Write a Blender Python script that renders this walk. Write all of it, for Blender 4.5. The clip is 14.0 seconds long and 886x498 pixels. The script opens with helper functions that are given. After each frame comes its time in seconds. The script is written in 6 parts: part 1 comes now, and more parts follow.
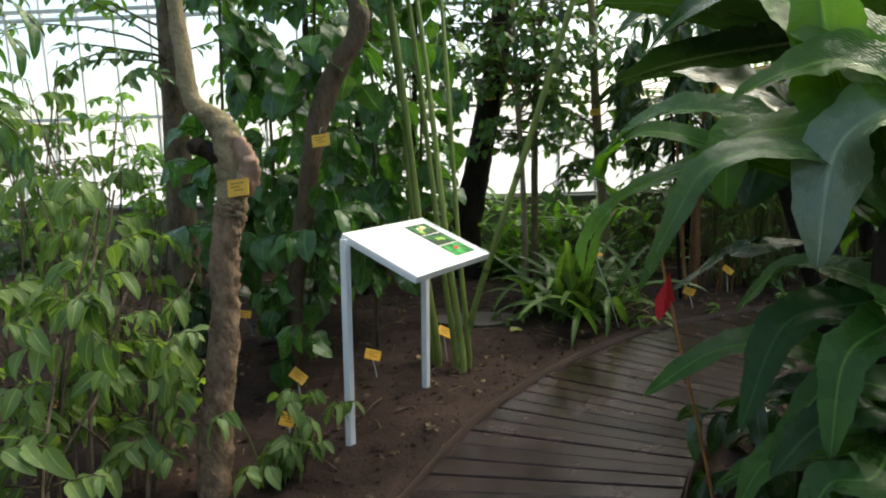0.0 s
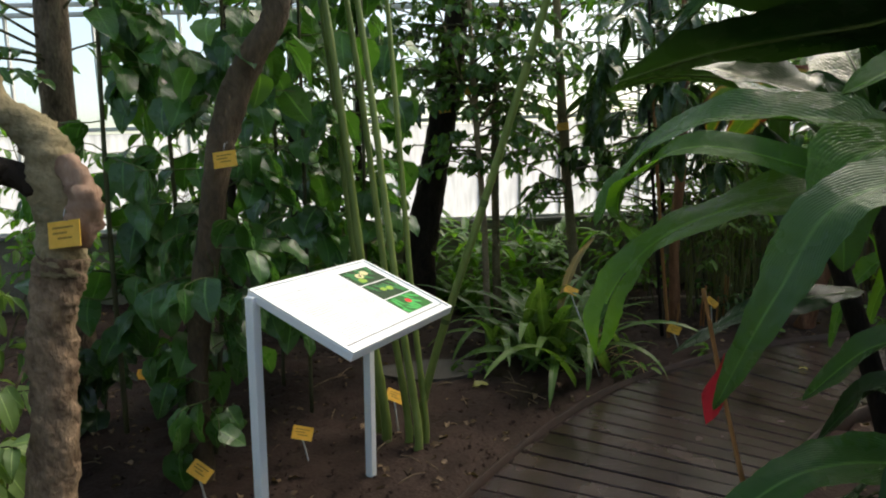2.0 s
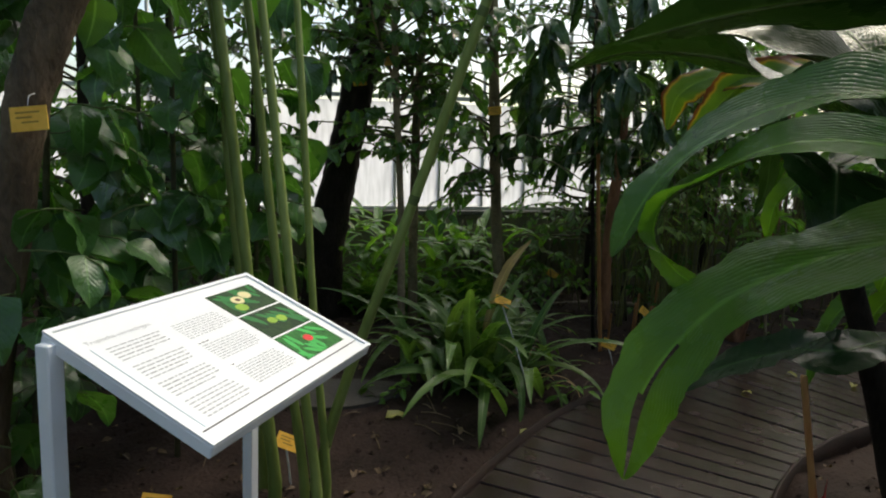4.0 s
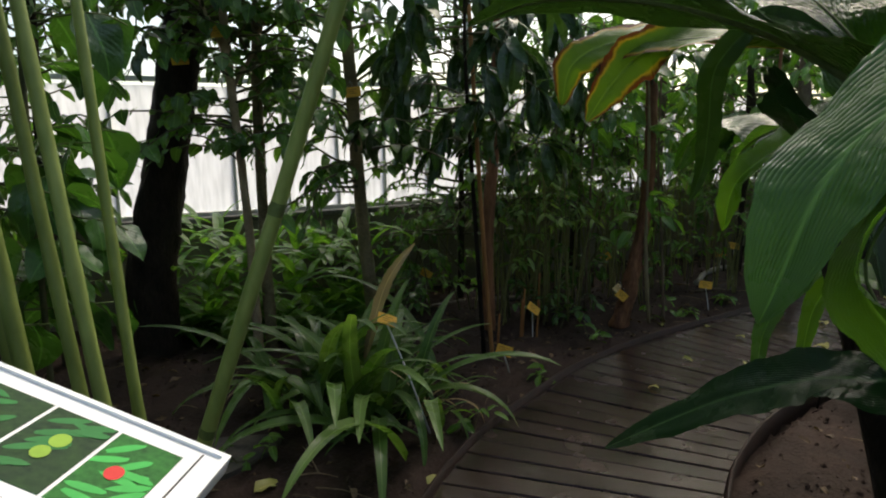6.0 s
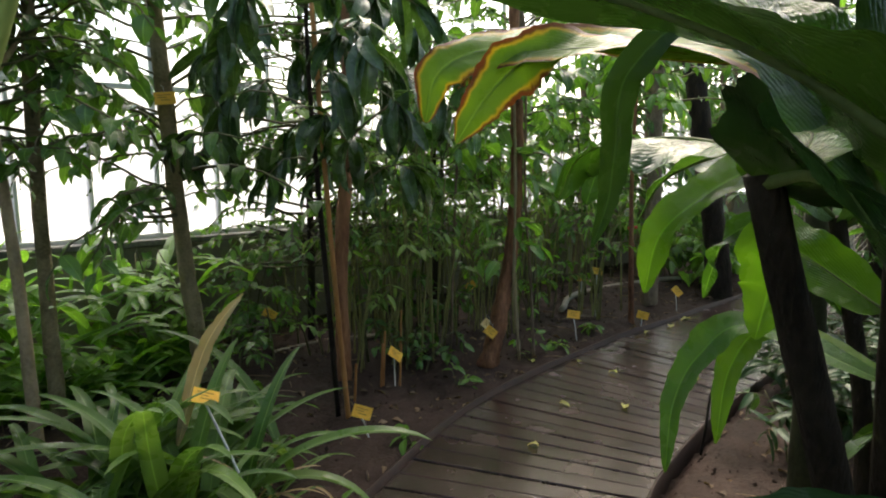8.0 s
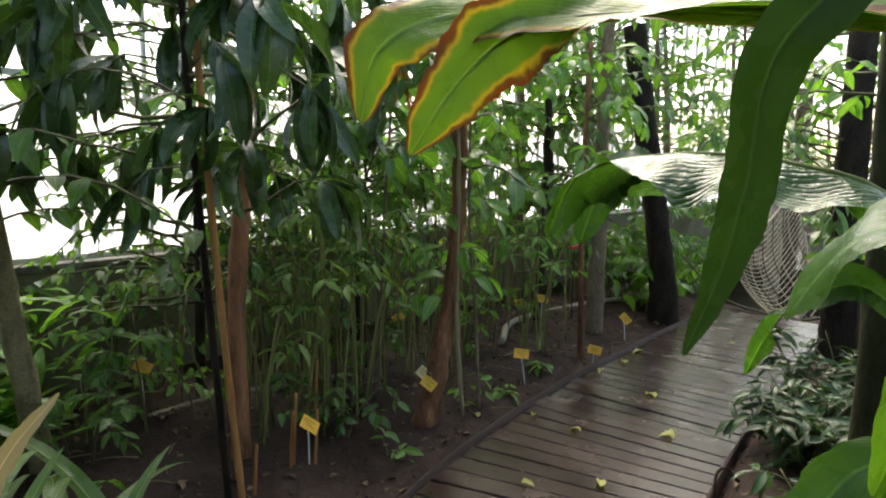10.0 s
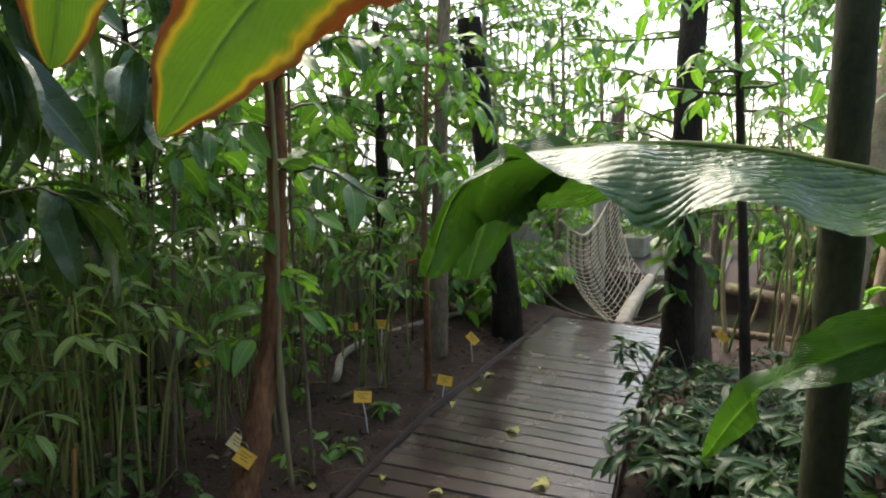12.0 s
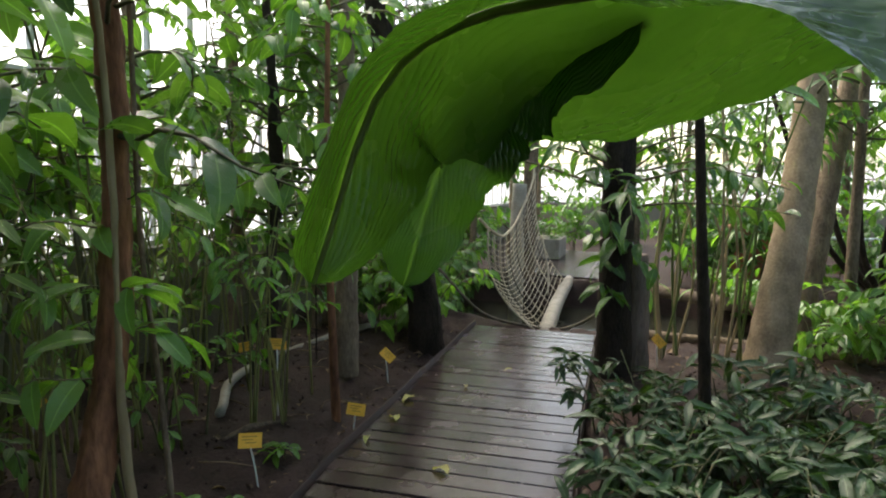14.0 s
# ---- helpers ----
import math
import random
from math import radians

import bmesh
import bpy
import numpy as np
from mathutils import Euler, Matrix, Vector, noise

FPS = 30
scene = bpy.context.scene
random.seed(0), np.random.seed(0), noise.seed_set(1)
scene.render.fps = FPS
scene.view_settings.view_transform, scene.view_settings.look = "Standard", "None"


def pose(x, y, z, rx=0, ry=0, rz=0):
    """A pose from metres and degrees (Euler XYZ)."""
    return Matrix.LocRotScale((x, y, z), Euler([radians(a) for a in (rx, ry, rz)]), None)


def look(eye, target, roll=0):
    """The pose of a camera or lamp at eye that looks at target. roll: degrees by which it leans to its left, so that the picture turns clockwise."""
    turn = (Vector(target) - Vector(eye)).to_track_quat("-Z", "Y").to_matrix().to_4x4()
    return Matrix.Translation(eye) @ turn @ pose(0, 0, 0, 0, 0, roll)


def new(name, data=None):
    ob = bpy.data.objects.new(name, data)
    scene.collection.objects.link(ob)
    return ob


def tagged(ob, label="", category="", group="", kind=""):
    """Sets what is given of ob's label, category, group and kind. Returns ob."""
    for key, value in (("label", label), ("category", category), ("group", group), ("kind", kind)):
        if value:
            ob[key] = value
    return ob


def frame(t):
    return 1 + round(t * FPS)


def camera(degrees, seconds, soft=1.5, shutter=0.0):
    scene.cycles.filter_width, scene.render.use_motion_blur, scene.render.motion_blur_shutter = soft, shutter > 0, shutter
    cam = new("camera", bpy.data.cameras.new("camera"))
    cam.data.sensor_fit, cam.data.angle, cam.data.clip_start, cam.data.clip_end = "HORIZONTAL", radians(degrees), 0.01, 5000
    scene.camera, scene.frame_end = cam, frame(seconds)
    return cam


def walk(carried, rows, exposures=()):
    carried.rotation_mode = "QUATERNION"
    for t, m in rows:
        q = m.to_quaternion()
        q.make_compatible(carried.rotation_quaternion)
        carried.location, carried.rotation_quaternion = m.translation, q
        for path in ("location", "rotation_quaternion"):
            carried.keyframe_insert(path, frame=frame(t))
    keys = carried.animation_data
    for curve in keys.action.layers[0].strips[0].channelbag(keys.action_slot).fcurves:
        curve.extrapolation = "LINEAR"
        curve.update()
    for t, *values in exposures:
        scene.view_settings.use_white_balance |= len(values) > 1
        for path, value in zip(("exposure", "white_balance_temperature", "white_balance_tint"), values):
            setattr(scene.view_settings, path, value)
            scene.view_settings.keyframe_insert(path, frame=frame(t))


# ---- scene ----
cam = camera(71.2, 14.0, soft=2.0)
PATH = [
    (0, (0.137, -0.096, 1.425), (0.058, 1.878, 1.111), -1.8),
    (0.5, (0.196, 0.143, 1.448), (0.091, 2.119, 1.16), -0.1),
    (1, (0.198, 0.311, 1.435), (0.085, 2.29, 1.169), -0.5),
    (1.5, (0.143, 0.554, 1.448), (0.151, 2.537, 1.187), -2.2),
    (2, (0.126, 0.707, 1.443), (0.206, 2.688, 1.178), -1.9),
    (2.2, (0.148, 0.769, 1.448), (0.232, 2.749, 1.175), -1.6),
    (4.3, (0.102, 1.539, 1.441), (0.535, 3.465, 1.121), 0.8),
    (4.5, (0.091, 1.62, 1.423), (0.552, 3.539, 1.102), 0.2),
    (5, (0.139, 1.821, 1.418), (0.666, 3.724, 1.103), 0.2),
    (5.5, (0.161, 1.951, 1.411), (0.758, 3.83, 1.073), 0.0),
    (6, (0.166, 2.091, 1.419), (1.008, 3.873, 1.079), -1.0),
    (6.5, (0.184, 2.202, 1.432), (1.249, 3.86, 1.085), -1.4),
    (7, (0.255, 2.338, 1.429), (1.413, 3.933, 1.089), -1.0),
    (7.5, (0.407, 2.512, 1.439), (1.606, 4.083, 1.136), -0.0),
    (8, (0.495, 2.601, 1.449), (1.726, 4.149, 1.155), 0.0),
    (8.2, (0.522, 2.676, 1.443), (1.782, 4.203, 1.157), -0.1),
    (10.3, (1.019, 3.41, 1.485), (2.521, 4.705, 1.222), 0.5),
    (10.5, (1.056, 3.474, 1.476), (2.614, 4.703, 1.229), -0.6),
    (11, (1.152, 3.612, 1.468), (2.822, 4.683, 1.216), -2.1),
    (11.5, (1.303, 3.716, 1.475), (3.037, 4.677, 1.211), -0.2),
    (12, (1.511, 3.8, 1.462), (3.279, 4.703, 1.221), 1.1),
    (12.5, (1.63, 3.847, 1.429), (3.432, 4.676, 1.178), 0.2),
    (13, (1.776, 3.939, 1.397), (3.622, 4.663, 1.137), -3.0),
    (13.5, (1.9, 4.024, 1.376), (3.784, 4.642, 1.108), -1.4),
    (14, (2.099, 4.103, 1.347), (3.985, 4.735, 1.133), 1.1),
]
EXPOSURES = [(0, 1.4, 7400, 2), (1, 1.3, 7400, 3), (2, 1.05, 7400, 4), (4.5, 0.7, 7200, 4), (5.5, 0.65, 7200, 4), (6.5, 1.2, 7500, 7), (8, 1.95, 7600, 6), (10.5, 2.25, 7400, 8), (11.5, 2.2, 7300, 7), (13, 1.95, 7300, 7), (14, 1.9, 7400, 7)]
walk(cam, [(t, look(eye, target, roll)) for t, eye, target, roll in PATH], EXPOSURES)

# ---------------------------------------------------------------- world, sun, exposure
world = bpy.data.worlds.new("world")
scene.world = world
world.use_nodes = True
wn = world.node_tree.nodes
sky = wn.new("ShaderNodeTexSky")
sky.sky_type = "NISHITA"
sky.sun_disc = False
sky.sun_elevation = radians(50)
sky.sun_rotation = radians(48)
sky.air_density, sky.dust_density, sky.ozone_density = 1.0, 3.0, 1.0
wn["Background"].inputs["Strength"].default_value = 0.15
world.node_tree.links.new(sky.outputs["Color"], wn["Background"].inputs["Color"])
sun = new("sun", bpy.data.lights.new("sun", "SUN"))
sun.data.energy, sun.data.angle, sun.data.color = 1.5, radians(50), (1.0, 0.99, 0.97)
sun.rotation_euler = (radians(38), 0, radians(-48) + math.pi)

# ---------------------------------------------------------------- materials
def nodes(name):
    m = bpy.data.materials.new(name)
    m.use_nodes = True
    t = m.node_tree
    return m, t.nodes, t.links, t.nodes["Principled BSDF"]


def math_node(n, op, a=None, b=None):
    x = n.new("ShaderNodeMath")
    x.operation = op
    if a is not None:
        x.inputs[0].default_value = a
    if b is not None:
        x.inputs[1].default_value = b
    return x


def ramp(n, stops):
    r = n.new("ShaderNodeValToRGB")
    e = r.color_ramp.elements
    while len(e) < len(stops):
        e.new(0.5)
    for el, (p, c) in zip(e, stops):
        el.position, el.color = p, (*c, 1)
    return r


def surface(name, dark, light, rough=0.7, scale=8.0, fine=60.0, bump=0.3, gloss_var=0.15, stretch=(1, 1, 1), metal=0.0, spec=0.22, dist=0.01):
    """A surface with variation at two scales, in object space."""
    m, n, l, p = nodes(name)
    tc = n.new("ShaderNodeTexCoord")
    mp = n.new("ShaderNodeMapping")
    mp.inputs["Scale"].default_value = stretch
    l.new(tc.outputs["Object"], mp.inputs["Vector"])
    oi = n.new("ShaderNodeObjectInfo")
    a = n.new("ShaderNodeTexNoise")
    a.inputs["Scale"].default_value, a.inputs["Detail"].default_value = scale, 6
    b = n.new("ShaderNodeTexNoise")
    b.inputs["Scale"].default_value, b.inputs["Detail"].default_value = fine, 5
    for x in (a, b):
        l.new(mp.outputs["Vector"], x.inputs["Vector"])
    add = math_node(n, "MULTIPLY_ADD")
    l.new(a.outputs["Fac"], add.inputs[0])
    add.inputs[1].default_value = 0.6
    h = math_node(n, "MULTIPLY", b=0.4)
    l.new(b.outputs["Fac"], h.inputs[0])
    l.new(h.outputs[0], add.inputs[2])
    rnd = math_node(n, "MULTIPLY_ADD", b=0.16)
    rnd.inputs[2].default_value = -0.08
    l.new(oi.outputs["Random"], rnd.inputs[0])
    s2 = math_node(n, "ADD")
    l.new(add.outputs[0], s2.inputs[0])
    l.new(rnd.outputs[0], s2.inputs[1])
    r = ramp(n, [(0.3, dark), (0.7, light)])
    l.new(s2.outputs[0], r.inputs["Fac"])
    l.new(r.outputs["Color"], p.inputs["Base Color"])
    rr = math_node(n, "MULTIPLY_ADD", b=gloss_var * 2)
    rr.inputs[2].default_value = rough - gloss_var
    l.new(a.outputs["Fac"], rr.inputs[0])
    l.new(rr.outputs[0], p.inputs["Roughness"])
    p.inputs["Metallic"].default_value = metal
    p.inputs["Specular IOR Level"].default_value = spec
    bp = n.new("ShaderNodeBump")
    bp.inputs["Strength"].default_value, bp.inputs["Distance"].default_value = bump, dist
    l.new(add.outputs[0], bp.inputs["Height"])
    l.new(bp.outputs["Normal"], p.inputs["Normal"])
    return m


def leaf_material(name, dark, light, rough=0.3, glow=0.25, veins=11.0, vein_bump=0.4, edge=None, spec=0.3, quilt=45.0):
    """A leaf: midrib, side veins and blotches along its UV, part of the light shines through."""
    m, n, l, p = nodes(name)
    uv = n.new("ShaderNodeUVMap")
    uv.uv_map = "uv"
    sep = n.new("ShaderNodeSeparateXYZ")
    l.new(uv.outputs["UV"], sep.inputs[0])
    v = math_node(n, "MULTIPLY_ADD", b=2.0)
    v.inputs[2].default_value = -1.0
    l.new(sep.outputs["Y"], v.inputs[0])
    av = math_node(n, "ABSOLUTE")
    l.new(v.outputs[0], av.inputs[0])
    rib = n.new("ShaderNodeMapRange")
    rib.inputs["From Min"].default_value, rib.inputs["From Max"].default_value = 0.09, 0.02
    l.new(av.outputs[0], rib.inputs["Value"])
    u = math_node(n, "MULTIPLY_ADD", b=-0.35)
    l.new(av.outputs[0], u.inputs[0])
    l.new(sep.outputs["X"], u.inputs[2])
    k = math_node(n, "MULTIPLY", b=veins * 2 * math.pi)
    l.new(u.outputs[0], k.inputs[0])
    sn = math_node(n, "SINE")
    l.new(k.outputs[0], sn.inputs[0])
    oi, ge = n.new("ShaderNodeObjectInfo"), n.new("ShaderNodeNewGeometry")
    tc = n.new("ShaderNodeTexCoord")
    nz = n.new("ShaderNodeTexNoise")
    nz.inputs["Scale"].default_value, nz.inputs["Detail"].default_value = 9, 4
    l.new(tc.outputs["Object"], nz.inputs["Vector"])
    f1 = math_node(n, "ADD")
    l.new(oi.outputs["Random"], f1.inputs[0])
    l.new(ge.outputs["Random Per Island"], f1.inputs[1])
    f2 = math_node(n, "FRACT")
    l.new(f1.outputs[0], f2.inputs[0])
    f3 = math_node(n, "MULTIPLY_ADD", b=0.55)
    l.new(f2.outputs[0], f3.inputs[0])
    nh = math_node(n, "MULTIPLY", b=0.45)
    l.new(nz.outputs["Fac"], nh.inputs[0])
    l.new(nh.outputs[0], f3.inputs[2])
    r = ramp(n, [(0.12, dark), (0.85, light)])
    l.new(f3.outputs[0], r.inputs["Fac"])
    mix = n.new("ShaderNodeMix")
    mix.data_type = "RGBA"
    mix.inputs["B"].default_value = (*[min(1, c * 1.8 + 0.02) for c in light], 1)
    half = math_node(n, "MULTIPLY", b=0.6)
    l.new(rib.outputs["Result"], half.inputs[0])
    l.new(half.outputs[0], mix.inputs["Factor"])
    l.new(r.outputs["Color"], mix.inputs["A"])
    col = mix.outputs["Result"]
    if edge:
        em = n.new("ShaderNodeMapRange")
        em.inputs["From Min"].default_value, em.inputs["From Max"].default_value = 0.62, 0.95
        wob = math_node(n, "MULTIPLY_ADD", b=0.7)
        l.new(nz.outputs["Fac"], wob.inputs[0])
        sub = math_node(n, "ADD", b=-0.33)
        l.new(av.outputs[0], sub.inputs[0])
        l.new(sub.outputs[0], wob.inputs[2])
        l.new(wob.outputs[0], em.inputs["Value"])
        er = ramp(n, [(0.0, light), (0.45, edge), (0.8, (0.09, 0.025, 0.012))])
        l.new(em.outputs["Result"], er.inputs["Fac"])
        m2 = n.new("ShaderNodeMix")
        m2.data_type = "RGBA"
        l.new(em.outputs["Result"], m2.inputs["Factor"])
        l.new(col, m2.inputs["A"])
        l.new(er.outputs["Color"], m2.inputs["B"])
        col = m2.outputs["Result"]
    l.new(col, p.inputs["Base Color"])
    p.inputs["Specular IOR Level"].default_value = spec
    # a film of water in patches
    wet = n.new("ShaderNodeMapRange")
    wet.inputs["From Min"].default_value, wet.inputs["From Max"].default_value = 0.36, 0.64
    wet.inputs["To Min"].default_value, wet.inputs["To Max"].default_value = max(0.06, rough - 0.17), rough + 0.2
    l.new(nz.outputs["Fac"], wet.inputs["Value"])
    l.new(wet.outputs["Result"], p.inputs["Roughness"])
    qz = n.new("ShaderNodeTexNoise")
    qz.inputs["Scale"].default_value, qz.inputs["Detail"].default_value = quilt, 2
    l.new(tc.outputs["Object"], qz.inputs["Vector"])
    vp = math_node(n, "POWER", b=4.0)
    sa = math_node(n, "ABSOLUTE")
    l.new(sn.outputs[0], sa.inputs[0])
    l.new(sa.outputs[0], vp.inputs[0])
    hs = math_node(n, "MULTIPLY_ADD", b=-0.13)
    l.new(vp.outputs[0], hs.inputs[0])
    l.new(qz.outputs["Fac"], hs.inputs[2])
    bp = n.new("ShaderNodeBump")
    bp.inputs["Strength"].default_value, bp.inputs["Distance"].default_value = vein_bump, 0.006
    l.new(hs.outputs[0], bp.inputs["Height"])
    l.new(bp.outputs["Normal"], p.inputs["Normal"])
    tr = n.new("ShaderNodeBsdfTranslucent")
    boost = n.new("ShaderNodeMix")
    boost.data_type, boost.blend_type = "RGBA", "MULTIPLY"
    boost.inputs["Factor"].default_value = 1.0
    boost.inputs["B"].default_value = (2.5, 2.7, 1.0, 1)
    l.new(col, boost.inputs["A"])
    l.new(boost.outputs["Result"], tr.inputs["Color"])
    ms = n.new("ShaderNodeMixShader")
    ms.inputs["Fac"].default_value = glow
    l.new(p.outputs[0], ms.inputs[1])
    l.new(tr.outputs[0], ms.inputs[2])
    l.new(ms.outputs[0], n["Material Output"].inputs["Surface"])
    return m


def glass_material(name, tint=(1, 1, 1), white=0.0):
    m, n, l, p = nodes(name)
    n.remove(p)
    tr, gl = n.new("ShaderNodeBsdfTransparent"), n.new("ShaderNodeBsdfGlossy")
    tr.inputs["Color"].default_value = (*tint, 1)
    gl.inputs["Roughness"].default_value = 0.03
    ms = n.new("ShaderNodeMixShader")
    ms.inputs["Fac"].default_value = 0.05
    l.new(tr.outputs[0], ms.inputs[1])
    l.new(gl.outputs[0], ms.inputs[2])
    out = ms
    if white:
        tl = n.new("ShaderNodeBsdfTranslucent")
        tc, nz = n.new("ShaderNodeTexCoord"), n.new("ShaderNodeTexNoise")
        mp = n.new("ShaderNodeMapping")
        mp.inputs["Scale"].default_value = (9, 9, 1.2)
        nz.inputs["Scale"].default_value, nz.inputs["Detail"].default_value = 2.5, 6
        l.new(tc.outputs["Object"], mp.inputs["Vector"])
        l.new(mp.outputs["Vector"], nz.inputs["Vector"])
        rc = ramp(n, [(0.3, (0.54, 0.55, 0.57)), (0.6, (0.74, 0.75, 0.77))])
        l.new(nz.outputs["Fac"], rc.inputs["Fac"])
        l.new(rc.outputs["Color"], tl.inputs["Color"])
        out = n.new("ShaderNodeMixShader")
        out.inputs["Fac"].default_value = white
        l.new(ms.outputs[0], out.inputs[1])
        l.new(tl.outputs[0], out.inputs[2])
    l.new(out.outputs[0], n["Material Output"].inputs["Surface"])
    return m


def plain(name, color, rough=0.6, metal=0.0):
    return surface(name, tuple(c * 0.85 for c in color), tuple(min(1, c * 1.08) for c in color), rough, 6, 70, 0.08, 0.08, metal=metal)


SOIL = surface("soil", (0.006, 0.0038, 0.003), (0.06, 0.039, 0.032), 0.7, 3.0, 55.0, 1.0, 0.15, dist=0.02, spec=0.08)
DECK = surface("wet_deck_wood", (0.009, 0.005, 0.004), (0.042, 0.025, 0.021), 0.24, 4.0, 45.0, 0.3, 0.16, (1, 1, 1), spec=0.42)
STEEL = surface("edging_steel", (0.008, 0.0045, 0.004), (0.045, 0.024, 0.018), 0.6, 9, 80, 0.4)
CONCRETE = surface("old_concrete", (0.13, 0.115, 0.085), (0.3, 0.27, 0.21), 0.85, 2.5, 40, 0.5)
FRAME = surface("white_frame_paint", (0.55, 0.55, 0.52), (0.78, 0.78, 0.75), 0.5, 5, 50, 0.1)
SILL = surface("weathered_sill", (0.06, 0.055, 0.05), (0.3, 0.28, 0.26), 0.6, 6, 50, 0.3)
CLEAR = glass_material("clear_glass")
WASHED = glass_material("whitewashed_glass", white=0.72)
WATER_M = surface("dark_water", (0.012, 0.014, 0.01), (0.03, 0.03, 0.02), 0.12, 2, 12, 0.15, 0.06, spec=0.8)
BARK = surface("brown_bark", (0.06, 0.042, 0.027), (0.27, 0.2, 0.135), 0.85, 14, 60, 1.0, stretch=(1, 1, 0.45), dist=0.035)
BARK_TAN = surface("tan_bark", (0.09, 0.055, 0.034), (0.36, 0.25, 0.16), 0.85, 16, 60, 1.0, stretch=(1, 1, 0.6), dist=0.04)
BARK_DAMP = surface("damp_brown_bark", (0.03, 0.02, 0.013), (0.15, 0.105, 0.065), 0.7, 12, 60, 1.0, stretch=(1, 1, 0.5), dist=0.03)
BARK_DARK = surface("dark_bark", (0.01, 0.0075, 0.006), (0.048, 0.036, 0.027), 0.75, 12, 70, 1.0, stretch=(1, 1, 0.4), dist=0.03, spec=0.1)
BARK_GREY = surface("pale_bark", (0.17, 0.12, 0.072), (0.42, 0.315, 0.2), 0.8, 9, 60, 0.7, stretch=(1, 1, 0.8), dist=0.012)
BARK_RED = surface("peeling_red_bark", (0.05, 0.017, 0.009), (0.36, 0.165, 0.085), 0.75, 10, 50, 1.0, stretch=(1, 1, 0.3), dist=0.02)
BARK_MOSS = surface("mossy_bark", (0.1, 0.085, 0.04), (0.34, 0.27, 0.16), 0.9, 10, 70, 1.0, dist=0.02)
WOUND = surface("torn_wood", (0.16, 0.08, 0.05), (0.42, 0.28, 0.2), 0.8, 12, 60, 1.0, stretch=(1, 1, 0.3))
CULM = surface("green_culm", (0.12, 0.16, 0.035), (0.25, 0.31, 0.09), 0.4, 5, 40, 0.2, stretch=(1, 1, 0.3))
STRAW = surface("straw_cane", (0.18, 0.13, 0.07), (0.38, 0.31, 0.18), 0.6, 7, 50, 0.4, stretch=(1, 1, 0.25))
CULM_DRY = surface("dry_cane", (0.22, 0.08, 0.025), (0.48, 0.24, 0.09), 0.6, 7, 50, 0.4, stretch=(1, 1, 0.25))
TWIG = surface("thin_twig", (0.05, 0.055, 0.025), (0.13, 0.12, 0.06), 0.7, 10, 60, 0.3)
CANE_OLIVE = surface("olive_cane", (0.1, 0.11, 0.035), (0.28, 0.27, 0.1), 0.55, 8, 60, 0.3, stretch=(1, 1, 0.3))
TWIG_GREEN = surface("green_stem", (0.06, 0.09, 0.025), (0.14, 0.18, 0.06), 0.5, 10, 60, 0.2)
WHITE = surface("white_lacquer", (0.86, 0.875, 0.88), (0.9, 0.91, 0.92), 0.35, 3, 60, 0.05, 0.05)
INK = plain("grey_ink", (0.45, 0.46, 0.48), 0.7)
TAG = surface("yellow_tag", (0.72, 0.37, 0.04), (0.9, 0.52, 0.09), 0.55, 12, 60, 0.1)
TAG_PALE = surface("pale_tag", (0.72, 0.5, 0.2), (0.88, 0.7, 0.38), 0.55, 12, 60, 0.1)
TAG_INK = plain("tag_ink", (0.36, 0.2, 0.04), 0.7)
TAG_PIN = surface("grey_pin", (0.5, 0.5, 0.49), (0.75, 0.75, 0.73), 0.45, 8, 60, 0.1)
RED = plain("red_plastic", (0.55, 0.02, 0.03), 0.45)
ROPE = surface("hemp_rope", (0.3, 0.25, 0.17), (0.58, 0.5, 0.37), 0.9, 30, 120, 0.6)
ROPE_DARK = surface("dark_rope", (0.06, 0.05, 0.04), (0.18, 0.15, 0.11), 0.9, 30, 120, 0.6)
LOG = surface("weathered_log", (0.16, 0.14, 0.11), (0.42, 0.38, 0.32), 0.8, 6, 50, 0.6)
TERRACOTTA = surface("terracotta", (0.25, 0.09, 0.05), (0.42, 0.18, 0.1), 0.8, 6, 50, 0.2)

L_VINE = leaf_material("vine_leaf", (0.025, 0.07, 0.018), (0.07, 0.17, 0.04), 0.24, 0.22, 5, 0.6, spec=0.55)
L_VINE_PALE = leaf_material("young_vine_leaf", (0.06, 0.14, 0.03), (0.1, 0.2, 0.05), 0.36, 0.3, 7)
L_BRIGHT = leaf_material("bright_leaf", (0.05, 0.13, 0.022), (0.13, 0.25, 0.055), 0.3, 0.34, 8, spec=0.45)
L_SOFT = leaf_material("soft_light_leaf", (0.06, 0.12, 0.035), (0.2, 0.28, 0.1), 0.42, 0.34, 7, 0.3)
L_MID = leaf_material("mid_green_leaf", (0.028, 0.078, 0.018), (0.08, 0.16, 0.036), 0.28, 0.28, 8, spec=0.45)
L_DARK = leaf_material("dark_glossy_leaf", (0.014, 0.038, 0.012), (0.045, 0.092, 0.026), 0.2, 0.14, 9, 0.3, spec=0.55)
L_STRAP = leaf_material("strap_leaf", (0.038, 0.095, 0.022), (0.115, 0.19, 0.055), 0.36, 0.28, 2, 0.2)
L_DRY = leaf_material("dry_leaf", (0.22, 0.15, 0.08), (0.45, 0.33, 0.22), 0.7, 0.2, 3, 0.3)
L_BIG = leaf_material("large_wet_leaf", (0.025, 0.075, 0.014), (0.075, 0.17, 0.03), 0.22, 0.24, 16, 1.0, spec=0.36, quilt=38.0)
